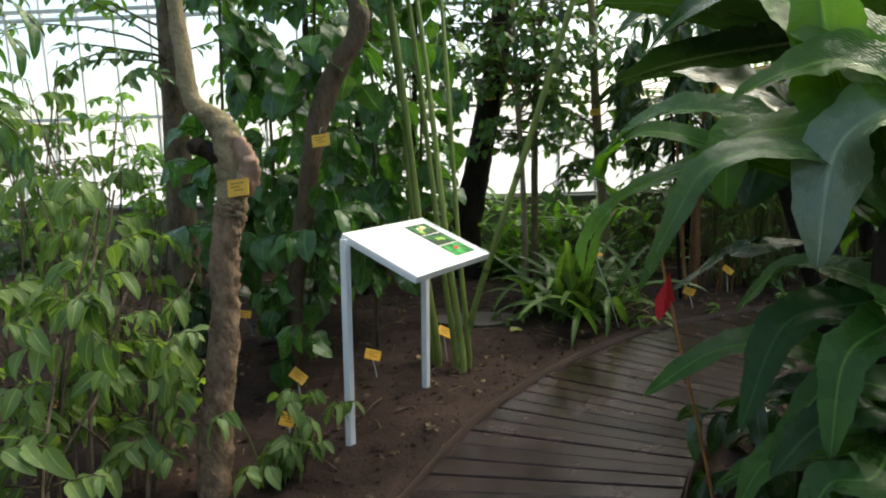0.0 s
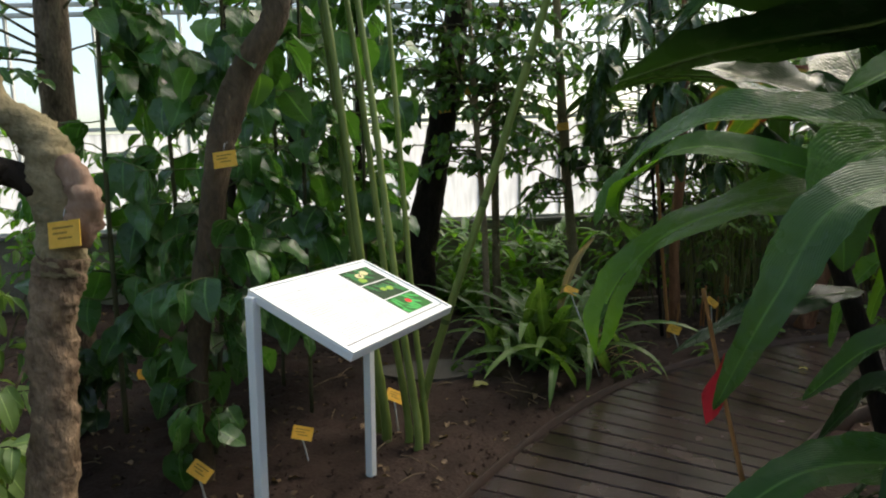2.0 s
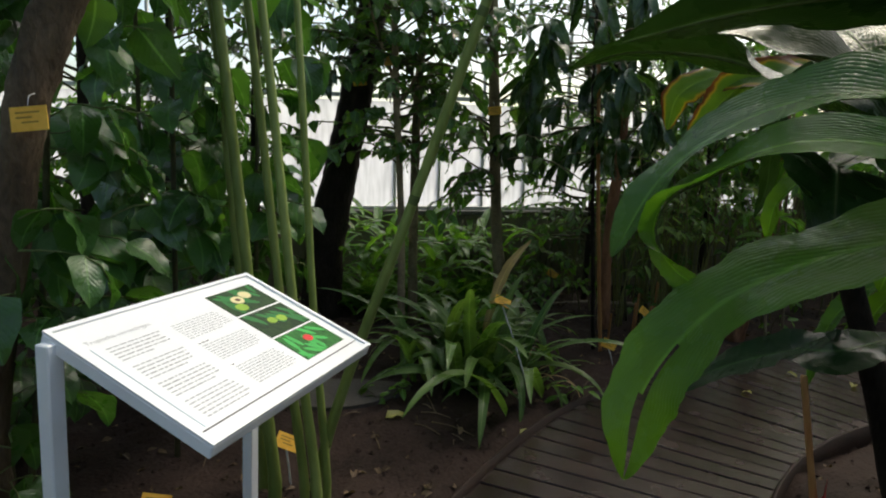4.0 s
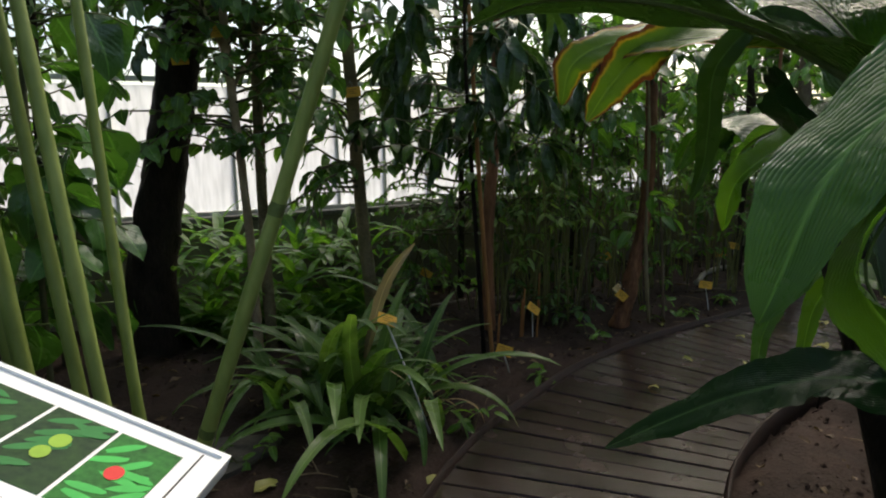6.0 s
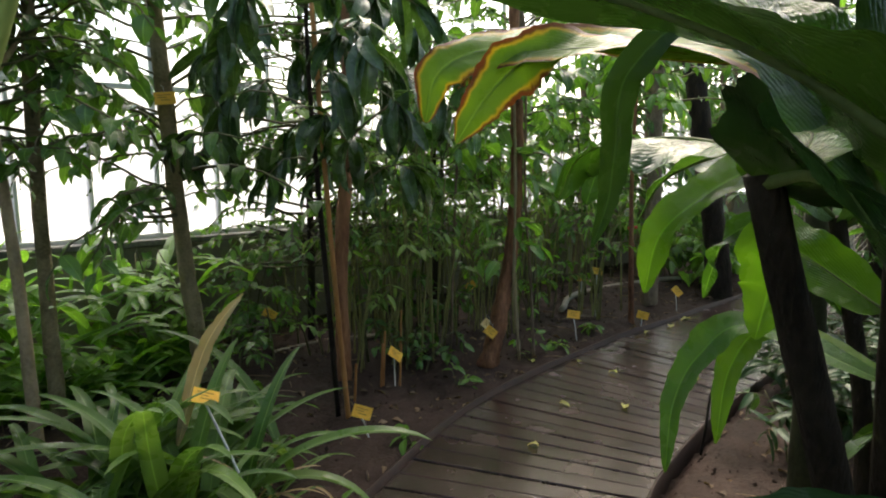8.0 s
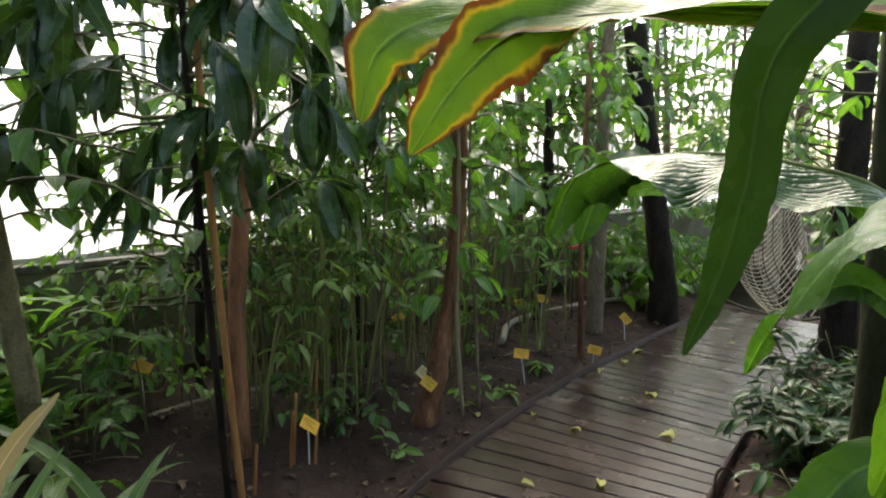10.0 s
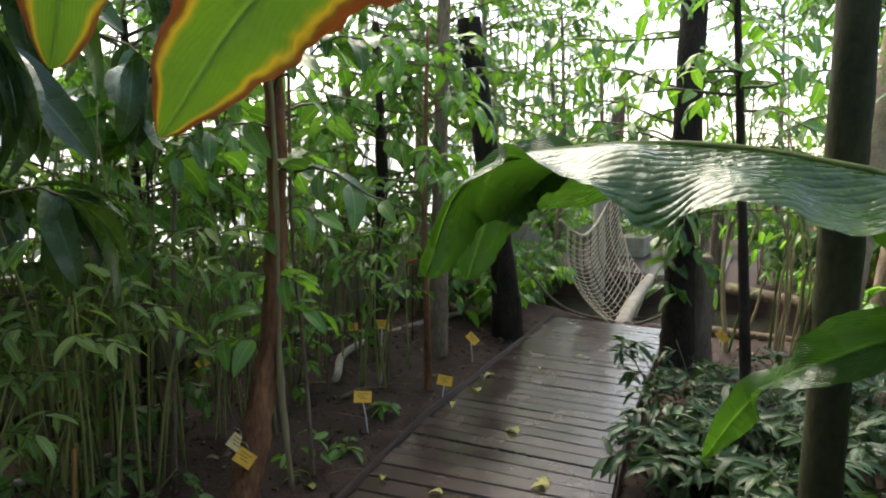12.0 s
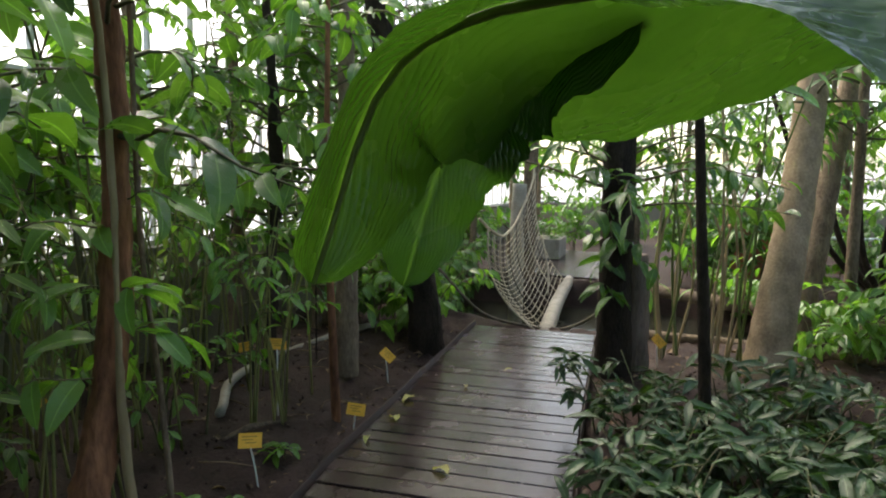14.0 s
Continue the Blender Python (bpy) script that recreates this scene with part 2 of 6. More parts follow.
# wet gloss, with reflected sky also put into the pale base colour
L_DRIP = leaf_material("sky_sheen_dripping_leaf", (0.06, 0.1, 0.05), (0.16, 0.22, 0.12), 0.14, 0.15, 16, 1.0, spec=0.7, quilt=26.0)
L_WET = leaf_material("dark_dripping_leaf", (0.014, 0.048, 0.009), (0.05, 0.115, 0.018), 0.18, 0.2, 16, 1.0, spec=0.5, quilt=30.0)
# brighter copy of the large leaf: light from behind put into its colour
L_BIG_LIT = leaf_material("large_lit_leaf", (0.045, 0.11, 0.013), (0.09, 0.19, 0.025), 0.24, 0.36, 16, 0.9, spec=0.3, quilt=38.0)
# darker copy of the large leaf: shade from leaves above put into its colour
L_BIG_SHADED = leaf_material("large_shaded_leaf", (0.01, 0.03, 0.009), (0.028, 0.065, 0.017), 0.24, 0.1, 18, 0.45, spec=0.14, quilt=38.0)
L_BROWN = leaf_material("scorched_leaf", (0.04, 0.09, 0.012), (0.075, 0.14, 0.02), 0.36, 0.24, 14, 0.6, edge=(0.5, 0.24, 0.03), spec=0.12)
L_FALLEN = leaf_material("fallen_leaf", (0.2, 0.22, 0.05), (0.4, 0.36, 0.12), 0.5, 0.15, 6, 0.3)
L_FAR = leaf_material("distant_leaf", (0.03, 0.075, 0.02), (0.09, 0.18, 0.05), 0.4, 0.3, 5)

# ---------------------------------------------------------------- geometry helpers
def mesh(name, verts, faces, mat, uvs=None, smooth=True):
    """A mesh from arrays; faces is an array of quads, or a list of polygons."""
    me = bpy.data.meshes.new(name)
    verts = np.asarray(verts, float)
    if isinstance(faces, np.ndarray):
        me.vertices.add(len(verts))
        me.vertices.foreach_set("co", verts.ravel())
        k = faces.shape[1]
        me.loops.add(faces.size)
        me.loops.foreach_set("vertex_index", faces.ravel().astype(np.int32))
        me.polygons.add(len(faces))
        me.polygons.foreach_set("loop_start", np.arange(0, faces.size, k, dtype=np.int32))
        me.polygons.foreach_set("loop_total", np.full(len(faces), k, dtype=np.int32))
    else:
        me.from_pydata([tuple(v) for v in verts], [], faces)
    if uvs is not None:
        layer = me.uv_layers.new(name="uv")
        idx = np.empty(len(me.loops), dtype=np.int32)
        me.loops.foreach_get("vertex_index", idx)
        layer.data.foreach_set("uv", np.asarray(uvs, float)[idx].ravel())
    me.polygons.foreach_set("use_smooth", np.full(len(me.polygons), smooth))
    me.materials.append(mat)
    me.update()
    me.validate()
    return me


def thing(name, at, label, category, group=""):
    ob = new(name)
    ob.empty_display_size = 0.1
    ob.location = at
    return tagged(ob, label, category, group)


def put(name, me, parent=None, label="", kind="", m=None):
    """Links mesh data, given in world coordinates (or at the pose m), under a thing or a part."""
    ob = new(name, me)
    if m is not None:
        ob.matrix_basis = m
    if parent is not None:
        ob.parent = parent
        base = parent.location if parent.parent is None else parent.parent.location
        ob.matrix_parent_inverse = Matrix.Translation(-Vector(base)) if parent.type == "EMPTY" else Matrix.Identity(4)
    return tagged(ob, label, kind=kind)


def part(name, bm, material, parent, label=""):
    me = bpy.data.meshes.new(name)
    bm.to_mesh(me)
    bm.free()
    me.materials.append(material)
    return put(name, me, parent, label)


def box_bm(x0, y0, z0, x1, y1, z1, bevel=0.004):
    bm = bmesh.new()
    bmesh.ops.create_cube(bm, size=1)
    for v in bm.verts:
        v.co = Vector(((x0 + x1) / 2 + v.co.x * (x1 - x0), (y0 + y1) / 2 + v.co.y * (y1 - y0), (z0 + z1) / 2 + v.co.z * (z1 - z0)))
    if bevel:
        bmesh.ops.bevel(bm, geom=bm.edges[:], offset=bevel, segments=1, affect="EDGES")
    return bm


def spline(points, n):
    """n points along a smooth curve through the points, evenly spaced in the curve's parameter."""
    p = np.asarray(points, float)
    if len(p) == 2:
        s = np.linspace(0, 1, n)[:, None]
        return p[0] * (1 - s) + p[1] * s
    q = np.vstack([2 * p[0] - p[1], p, 2 * p[-1] - p[-2]])
    out = []
    for u in np.linspace(0, len(p) - 1 - 1e-9, n):
        i = int(u)
        f = u - i
        a, b, c, d = q[i], q[i + 1], q[i + 2], q[i + 3]
        out.append(0.5 * (2 * b + (c - a) * f + (2 * a - 5 * b + 4 * c - d) * f * f + (3 * b - a - 3 * c + d) * f ** 3))
    return np.array(out)


def tube(points, radii, seg=8, n=None, rough=0.0, seed=0, rings=0.0):
    """Vertices and quads of a round stem through points; rough: uneven girth; rings: nodes as on cane."""
    n = n or max(4, 3 * len(points))
    c = spline(points, n)
    r = np.interp(np.linspace(0, 1, n), np.linspace(0, 1, len(radii)), radii)
    t = np.gradient(c, axis=0)
    t /= np.linalg.norm(t, axis=1)[:, None] + 1e-9
    ref = np.array([0.0, 0.3, 1.0]) if abs(t[:, 2]).mean() < 0.8 else np.array([1.0, 0.2, 0.0])
    s = np.cross(t, ref)
    s /= np.linalg.norm(s, axis=1)[:, None]
    w = np.cross(s, t)
    rng = np.random.RandomState(seed + 7)
    a = np.linspace(0, 2 * math.pi, seg, endpoint=False)
    g = np.ones((n, seg))
    if rough:
        ph = rng.rand(6) * 6.28
        z = np.linspace(0, 1, n)[:, None] * n / 3
        g += rough * (0.6 * np.sin(z * 0.9 + 2 * a + ph[0]) + 0.45 * np.sin(z * 2.3 - 3 * a + ph[1]) + 0.3 * np.sin(z * 4.1 + 5 * a + ph[2]) + 0.45 * rng.randn(n, seg))
    if rings:
        g += rings * (np.arange(n) % 6 == 0)[:, None]
    rr = r[:, None] * g
    v = c[:, None] + rr[..., None] * (np.cos(a)[None, :, None] * s[:, None] + np.sin(a)[None, :, None] * w[:, None])
    v = v.reshape(-1, 3)
    i, j = np.meshgrid(np.arange(n - 1), np.arange(seg), indexing="ij")
    f = np.stack([i * seg + j, i * seg + (j + 1) % seg, (i + 1) * seg + (j + 1) % seg, (i + 1) * seg + j], -1).reshape(-1, 4)
    # ends closed with a collapsed ring
    v = np.vstack([v, np.repeat(c[:1], seg, 0), np.repeat(c[-1:], seg, 0)])
    b0, b1, top = n * seg, n * seg + seg, (n - 1) * seg
    k = np.arange(seg)
    f = np.vstack([f, np.stack([b0 + k, b0 + (k + 1) % seg, (k + 1) % seg, k], -1),
                   np.stack([top + k, top + (k + 1) % seg, b1 + (k + 1) % seg, b1 + k], -1)])
    return v, f


def joined(pieces):
    vs, fs, o = [], [], 0
    for v, f in pieces:
        vs.append(v)
        fs.append(f + o)
        o += len(v)
    return np.vstack(vs), np.vstack(fs)


def stem(name, parent, mat, points, radii, seg=10, n=None, rough=0.0, seed=0, label="", rings=0.0):
    v, f = tube(points, radii, seg, n, rough, seed, rings)
    return put(name, mesh(name, v, f, mat), parent, label)


def leaf(L=0.15, W=0.06, n=7, m=2, fold=0.3, droop=0.6, wave=0.0, a=0.8, b=0.85, seed=0):
    """A leaf along +x with its face up: vertices, quads, uv. a: where it is widest; b: how pointed."""
    rng = np.random.RandomState(seed)
    s = np.linspace(0, 1, n + 1)
    th = -droop * s * (0.6 + 0.4 * s)
    dx, dz = np.cos(th), np.sin(th)
    x = np.concatenate([[0], np.cumsum((dx[1:] + dx[:-1]) / 2)]) / n * L
    z = np.concatenate([[0], np.cumsum((dz[1:] + dz[:-1]) / 2)]) / n * L
    w = W / 2 * np.sin(math.pi * np.clip(s, 0, 1) ** a) ** b
    w[0], w[-1] = W * 0.03, W * 0.01
    v = np.linspace(-1, 1, 2 * m + 1)
    ph = rng.rand(2) * 6.28
    V = np.zeros((n + 1, 2 * m + 1, 3))
    V[..., 0] = x[:, None] - 0.1 * np.abs(v) * w[:, None]
    V[..., 1] = w[:, None] * v
    lift = fold * w[:, None] * np.abs(v) + wave * W * np.abs(v) * np.sin(s[:, None] * 13 + np.sign(v) * 1.3 + ph[0])
    V[..., 2] = z[:, None] + lift * np.cos(th)[:, None]
    V[..., 0] -= lift * np.sin(th)[:, None]
    V[..., 1] += 0.06 * L * np.sin(s * 3 + ph[1])[:, None] * s[:, None]
    k = 2 * m + 1
    i, j = np.meshgrid(np.arange(n), np.arange(2 * m), indexing="ij")
    F = np.stack([i * k + j, (i + 1) * k + j, (i + 1) * k + j + 1, i * k + j + 1], -1).reshape(-1, 4)
    UV = np.stack(np.broadcast_arrays(s[:, None], (v[None] + 1) / 2), -1).reshape(-1, 2)
    return V.reshape(-1, 3), F, UV


def aim(p, d, roll=0.0, size=1.0):
    """The pose of a leaf at p that points along d, its face as far up as it can."""
    x, y, z = float(d[0]), float(d[1]), float(d[2])
    n = math.sqrt(x * x + y * y + z * z) + 1e-9
    x, y, z = x / n, y / n, z / n
    h = math.hypot(x, y) + 1e-6
    sx, sy = -y / h, x / h
    ux, uy, uz = -z * sy, z * sx, x * sy - y * sx
    c, s = math.cos(roll), math.sin(roll)
    M = np.eye(4)
    M[0, :] = x * size, (c * sx + s * ux) * size, (c * ux - s * sx) * size, p[0]
    M[1, :] = y * size, (c * sy + s * uy) * size, (c * uy - s * sy) * size, p[1]
    M[2, :] = z * size, s * uz * size, c * uz * size, p[2]
    return M


def strew(name, shapes, poses, mat, parent, label=""):
    """Many leaves in one mesh of kind stuff."""
    vs, fs, us, o = [], [], [], 0
    poses = np.asarray(poses)
    for k, (V, F, U) in enumerate(shapes):
        P = poses[k::len(shapes)]
        if not len(P):
            continue
        v = np.einsum("pij,vj->pvi", P[:, :3, :3], V) + P[:, None, :3, 3]
        vs.append(v.reshape(-1, 3))
        fs.append((F[None] + (np.arange(len(P)) * len(V))[:, None, None]).reshape(-1, 4) + o)
        us.append(np.tile(U, (len(P), 1)))
        o += len(P) * len(V)
    return put(name, mesh(name, np.vstack(vs), np.vstack(fs), mat, np.vstack(us)), parent, label, "stuff")


def hang(name, shapes, poses, mat, parent, limit=300):
    """Leaves as objects of their own that share a few meshes; those past the limit in one mesh."""
    meshes = [mesh(name, V, F, mat, U) for V, F, U in shapes]
    for k, P in enumerate(poses[:limit]):
        ob = new(name, meshes[k % len(meshes)])
        ob.parent = parent
        ob.matrix_parent_inverse = Matrix.Translation(-Vector(parent.location))
        ob.matrix_basis = Matrix(P.tolist())
    if len(poses) > limit:
        strew("foliage", shapes, poses[limit:], mat, parent)


def sprays(rng, spine, lo, hi, count, length, rise, fall, per, angle=0.9, leafdrop=0.4, size=(0.5, 1.2), az=None, whorl=False, start=0.25):
    """Twigs that leave a stem between the heights lo and hi (as shares of it), with leaves along them: twig tubes and leaf poses."""
    c = spline(spine, 60)
    twigs, poses = [], []
    for i in range(count):
        o = c[int((lo + (hi - lo) * rng.rand()) * 59)]
        th = rng.uniform(0, 2 * math.pi) if az is None else rng.uniform(*az)
        ln = length * rng.uniform(0.55, 1.2)
        e = rise * rng.uniform(0.4, 1.5)
        pts = [o]
        for k in range(1, 5):
            s = k / 4
            el = e - fall * s * s + rng.uniform(-0.3, 0.3)
            pts.append(pts[-1] + ln / 4 * np.array([math.cos(th) * math.cos(el), math.sin(th) * math.cos(el), math.sin(el)]))
            th += rng.uniform(-0.45, 0.45)
        twigs.append(tube(pts, [0.012 * min(1, ln), 0.003], 4, 6))
        q = spline(pts, 24)
        for k in range(per):
            s = (start + (1 - start) * (k + 0.5) / per) if not whorl else 1 - 0.22 * rng.rand() ** 2
            j = min(22, int(s * 23))
            d = q[j + 1] - q[j]
            d /= np.linalg.norm(d) + 1e-9
            sh = math.hypot(d[0], d[1]) + 1e-9
            side = np.array([d[1] / sh, -d[0] / sh, 0.0])
            if whorl:
                t2 = rng.uniform(0, 6.28)
                out = d * rng.uniform(0.2, 0.9) + angle * (side * math.cos(t2) + np.cross(side, d) * math.sin(t2))
            else:
                out = d * 0.6 + side * angle * (1 if k % 2 else -1) * rng.uniform(0.6, 1.2)
            out = out + np.array([0, 0, -leafdrop * rng.uniform(0.4, 1.5)]) + 0.28 * rng.randn(3)
            poses.append(aim(q[j], out, rng.uniform(-0.7, 0.7), rng.uniform(*size)))
    return twigs, poses


def blade(name, parent, mat, points, width, up=(0, 0, 1), fold=0.25, wave=0.05, quilting=1.0, a=0.75, b=0.6, m=8, twist=0.0, curl=0.0, undul=0.028, label="", seed=1, stalk=0.0, tear=0.0):
    """A large leaf along a curve through the points: folded along its midrib, quilted between the side veins, with a wavy edge; tear: how deep the tip is split."""
    rough_length = float(np.sum(np.linalg.norm(np.diff(np.asarray(points, float), axis=0), axis=1)))
    n = int(min(150, max(40, rough_length / 0.0065)))
    c = spline(points, n + 1)
    t = np.gradient(c, axis=0)
    t /= np.linalg.norm(t, axis=1)[:, None]
    s = np.linspace(0, 1, n + 1)
    side = np.cross(np.asarray(up, float)[None], t)
    side /= np.linalg.norm(side, axis=1)[:, None] + 1e-9
    nor = np.cross(t, side)
    rng = np.random.RandomState(seed)
    ph = rng.rand(4) * 6.28
    tw = twist * s + curl * s ** 4
    side, nor = np.cos(tw)[:, None] * side + np.sin(tw)[:, None] * nor, np.cos(tw)[:, None] * nor - np.sin(tw)[:, None] * side
    q = np.clip((s - stalk) / (1 - stalk), 0, 1)
    w = width / 2 * np.sin(math.pi * np.clip(q, 0.0, 1) ** a) ** b
    w = np.maximum(w, 0.005)
    w[-1] = 0.002
    v = np.linspace(-1, 1, 2 * m + 1)
    S, V = np.meshgrid(s, v, indexing="ij")
    edge = 1 + 0.06 * np.sin(S * 23 + ph[0] + V) + 0.04 * np.sin(S * 57 + ph[1] * np.sign(V)) + 0.02 * np.sin(S * 131 + ph[2] + 2 * np.sign(V))
    Wd = w[:, None] * V * edge
    A = np.abs(V)
    full = (w / width * 2)[:, None]
    h = fold * np.abs(Wd) + wave * width * A ** 1.5 * np.sin(S * 11 + ph[2] + np.sign(V) * ph[3]) * full
    h += 0.35 * wave * width * A ** 2.5 * np.sin(S * 33 + ph[0] + np.sign(V) * ph[1]) * full
    # pillows between the side veins
    k = rough_length / 0.03
    pillow = np.abs(np.sin(math.pi * k * (S - 0.05 / rough_length * A + 0.006 * np.sin(S * 31 + ph[1])) + np.sign(V) * 0.8)) ** 0.7
    patch = 0.55 + 0.45 * np.sin(S * 17 + 3.1 * V + ph[0]) * np.cos(S * 7 - 2.3 * V + ph[3])
    h += quilting * 0.0007 * pillow * patch * np.minimum(1, 4 * A) * (1 - A ** 6) * np.minimum(1, 2 * full)
    h += undul * width * (np.sin(S * 24 + 2.2 * V + ph[1]) * np.sin(S * 9 - 3 * V + ph[3])) * np.minimum(1, 3 * A) * full
    h += 0.0005 * rng.randn(*h.shape) * np.minimum(1, 2 * A)
    P = c[:, None] + Wd[..., None] * side[:, None] + h[..., None] * nor[:, None]
    k = 2 * m + 1
    i, j = np.meshgrid(np.arange(n), np.arange(2 * m), indexing="ij")
    F = np.stack([i * k + j, (i + 1) * k + j, (i + 1) * k + j + 1, i * k + j + 1], -1).reshape(-1, 4)
    if tear:
        i, j = i.ravel(), j.ravel()
        F = F[~((i > n * (1 - tear)) & ((j == m) | ((j == m - 1) & (i > n * (1 - tear * 0.6)))))]
    U = np.stack([S, (V + 1) / 2], -1).reshape(-1, 2)
    ob = put(name, mesh(name, P.reshape(-1, 3), F, mat, U), parent, label)
    keep = int((1 - tear) * n) + 1
    v2, f2 = tube((c - nor * 0.004)[:keep], [width * 0.035, width * 0.02, width * 0.006], 6, 24)
    rib = put("midrib", mesh("midrib", v2, f2, TWIG_GREEN), None)
    rib.parent = ob
    return ob

# ---------------------------------------------------------------- boardwalk line
LEFT = [(-0.75, -5), (-0.75, -1.5), (-0.68, 0), (-0.5, 1.2), (-0.14, 2.28), (0.37, 3.34), (1.26, 4.36), (2.03, 4.85), (2.9, 5.22), (4.3, 5.46), (5.5, 5.54), (7.8, 5.65)]
RIGHT = [(0.38, -5), (0.38, -1.5), (0.42, 0), (0.6, 1.2), (0.95, 2.2), (1.33, 2.83), (2.05, 3.6), (2.62, 3.95), (3.3, 4.16), (4.4, 4.33), (5.6, 4.43), (7.84, 4.535)]
EDGE_L = spline([(x, y, 0) for x, y in LEFT], 400)[:, :2]
EDGE_R = spline([(x, y, 0) for x, y in RIGHT], 400)[:, :2]
MIDDLE = (EDGE_L + EDGE_R) / 2


def pond(x, y):
    """How deep the ground lies under the banks, from 0 to 1."""
    near = 7.95 - 0.12 * (4.5 - y)
    far = np.where(y > 3.6, 10.6, 10.6 - 1.05 * (3.6 - y))
    far = np.maximum(far, near + 1.1)
    return np.clip((x - near) / 0.12, 0, 1) * np.clip((far - x) / 0.25, 0, 1)


def ground_z(x, y):
    x, y = np.asarray(x, float), np.asarray(y, float)
    d = np.min((x[..., None] - MIDDLE[::8, 0]) ** 2 + (y[..., None] - MIDDLE[::8, 1]) ** 2, axis=-1) ** 0.5
    z = -0.012 + 0.016 * np.sin(x * 3.1 + 1.3 * np.sin(y * 2.2)) + 0.014 * np.sin(y * 4.3 + x * 1.7) + 0.01 * np.clip((d - 0.8) / 1.2, 0, 1) * 4
    z = z - 0.07 * np.clip((0.66 - d) / 0.08, 0, 1)
    z = np.where((d > 0.5) & (d < 0.85), np.minimum(z, -0.008), z)
    return z - 0.55 * pond(x, y)


# ---------------------------------------------------------------- ground
gx = np.concatenate([np.arange(-60, -4, 2.0), np.arange(-4, 11, 0.05), np.arange(11, 20, 0.25), np.arange(20, 90, 3.0)])
gy = np.concatenate([np.arange(-60, -2, 2.0), np.arange(-2, 7.7, 0.05), np.arange(7.8, 90, 4.0)])
GX, GY = np.meshgrid(gx, gy, indexing="ij")
GZ = np.concatenate([ground_z(GX[i], GY[i])[None] for i in range(len(gx))])
SOIL_RNG = np.random.RandomState(77)
near = (GX > -4) & (GX < 11) & (GY > -2) & (GY < 7.7)
GZ = GZ + near * (0.009 * SOIL_RNG.randn(*GX.shape) + 0.008 * np.abs(SOIL_RNG.randn(*GX.shape)))
k = len(gy)
ii, jj = np.meshgrid(np.arange(len(gx) - 1), np.arange(k - 1), indexing="ij")
gf = np.stack([ii * k + jj, (ii + 1) * k + jj, (ii + 1) * k + jj + 1, ii * k + jj + 1], -1).reshape(-1, 4)
ground = put("ground", mesh("ground", np.stack([GX, GY, GZ], -1).reshape(-1, 3), gf, SOIL))
tagged(ground, "dark damp garden soil with crumbs and litter", "soil", kind="structure")
wv = np.array([(7.7, -4, -0.3), (12, -4, -0.3), (12, 7.4, -0.3), (7.7, 7.4, -0.3)])
tagged(put("water", mesh("water", wv, np.array([[0, 1, 2, 3]]), WATER_M)), "still dark shallow pond water between the banks", "water", kind="structure")

# ---------------------------------------------------------------- glasshouse shell
X0, X1, Y0, Y1, ZE, ZR = -9.0, 20.0, -9.0, 7.6, 4.2, 7.2


def shell_wall(tag, along, at, lo, hi, step, height):
    """A glazed wall on a low concrete plinth. along: 0 for a wall that runs along x, 1 along y."""
    def box(a0, b0, z0, a1, b1, z1, bevel=0.004):
        return box_bm(a0, b0, z0, a1, b1, z1, bevel) if along == 0 else box_bm(b0, a0, z0, b1, a1, z1, bevel)
    wall = part("wall_" + tag, box(lo, at - 0.1, -0.6, hi, at + 0.12, 0.8, 0.01), CONCRETE, None)
    tagged(wall, "low stained concrete plinth under the glazing", "wall", kind="structure")
    win = part("window_" + tag, box(lo, at - 0.13, 0.802, hi, at + 0.1, 0.845, 0.006), SILL, None)
    tagged(win, "glazed greenhouse wall with slender white bars", "window", kind="structure")
    rows = [(0.85, 1.93), (1.97, 3.12), (3.24, height)]
    for z in (0.86, 1.95, 3.14, 3.24, height):
        b = part("rail", box(lo, at - 0.03, z - 0.02, hi, at + 0.03, z + 0.02), FRAME, win)
    count = int((hi - lo) / step)
    bar = bpy.data.meshes.new("bar")
    bb = box(-0.012, at - 0.024, 0.882, 0.012, at + 0.024, height - 0.022, 0.003)
    bb.to_mesh(bar)
    bb.free()
    bar.materials.append(FRAME)
    panes = {}
    for r, (z0, z1) in enumerate(rows):
        pb = box(0.013, at - 0.003, z0 + 0.03, step - 0.013, at + 0.003, z1 - 0.03, 0)
        pm = bpy.data.meshes.new("pane")
        pb.to_mesh(pm)
        pb.free()
        pm.materials.append(WASHED if r == 0 else CLEAR)
        panes[r] = pm
    for i in range(count):
        off = (lo + i * step, 0, 0) if along == 0 else (0, lo + i * step, 0)
        put("bar", bar, win, m=Matrix.Translation(off))
        for r in range(3):
            p = put("pane", panes[r], win, m=Matrix.Translation(off))
            p.visible_shadow = False
    return win


shell_wall("north", 0, Y1, X0, X1, 0.447, ZE)
shell_wall("south", 0, Y0, X0, X1, 0.9, ZE)
shell_wall("west", 1, X0, Y0, Y1, 0.9, ZE)
shell_wall("east", 1, X1, Y0, Y1, 0.9, ZE)
ym = (Y0 + Y1) / 2
rv = np.array([(X0, Y1 + 0.1, ZE), (X1, Y1 + 0.1, ZE), (X1, ym, ZR), (X0, ym, ZR), (X0, Y0 - 0.1, ZE), (X1, Y0 - 0.1, ZE)])
roof = tagged(put("ceiling", mesh("ceiling", rv, np.array([[0, 1, 2, 3], [3, 2, 5, 4]]), CLEAR, smooth=False)), "pitched clear glass roof of the greenhouse", "ceiling", kind="structure")
roof.visible_shadow = False
bars = []
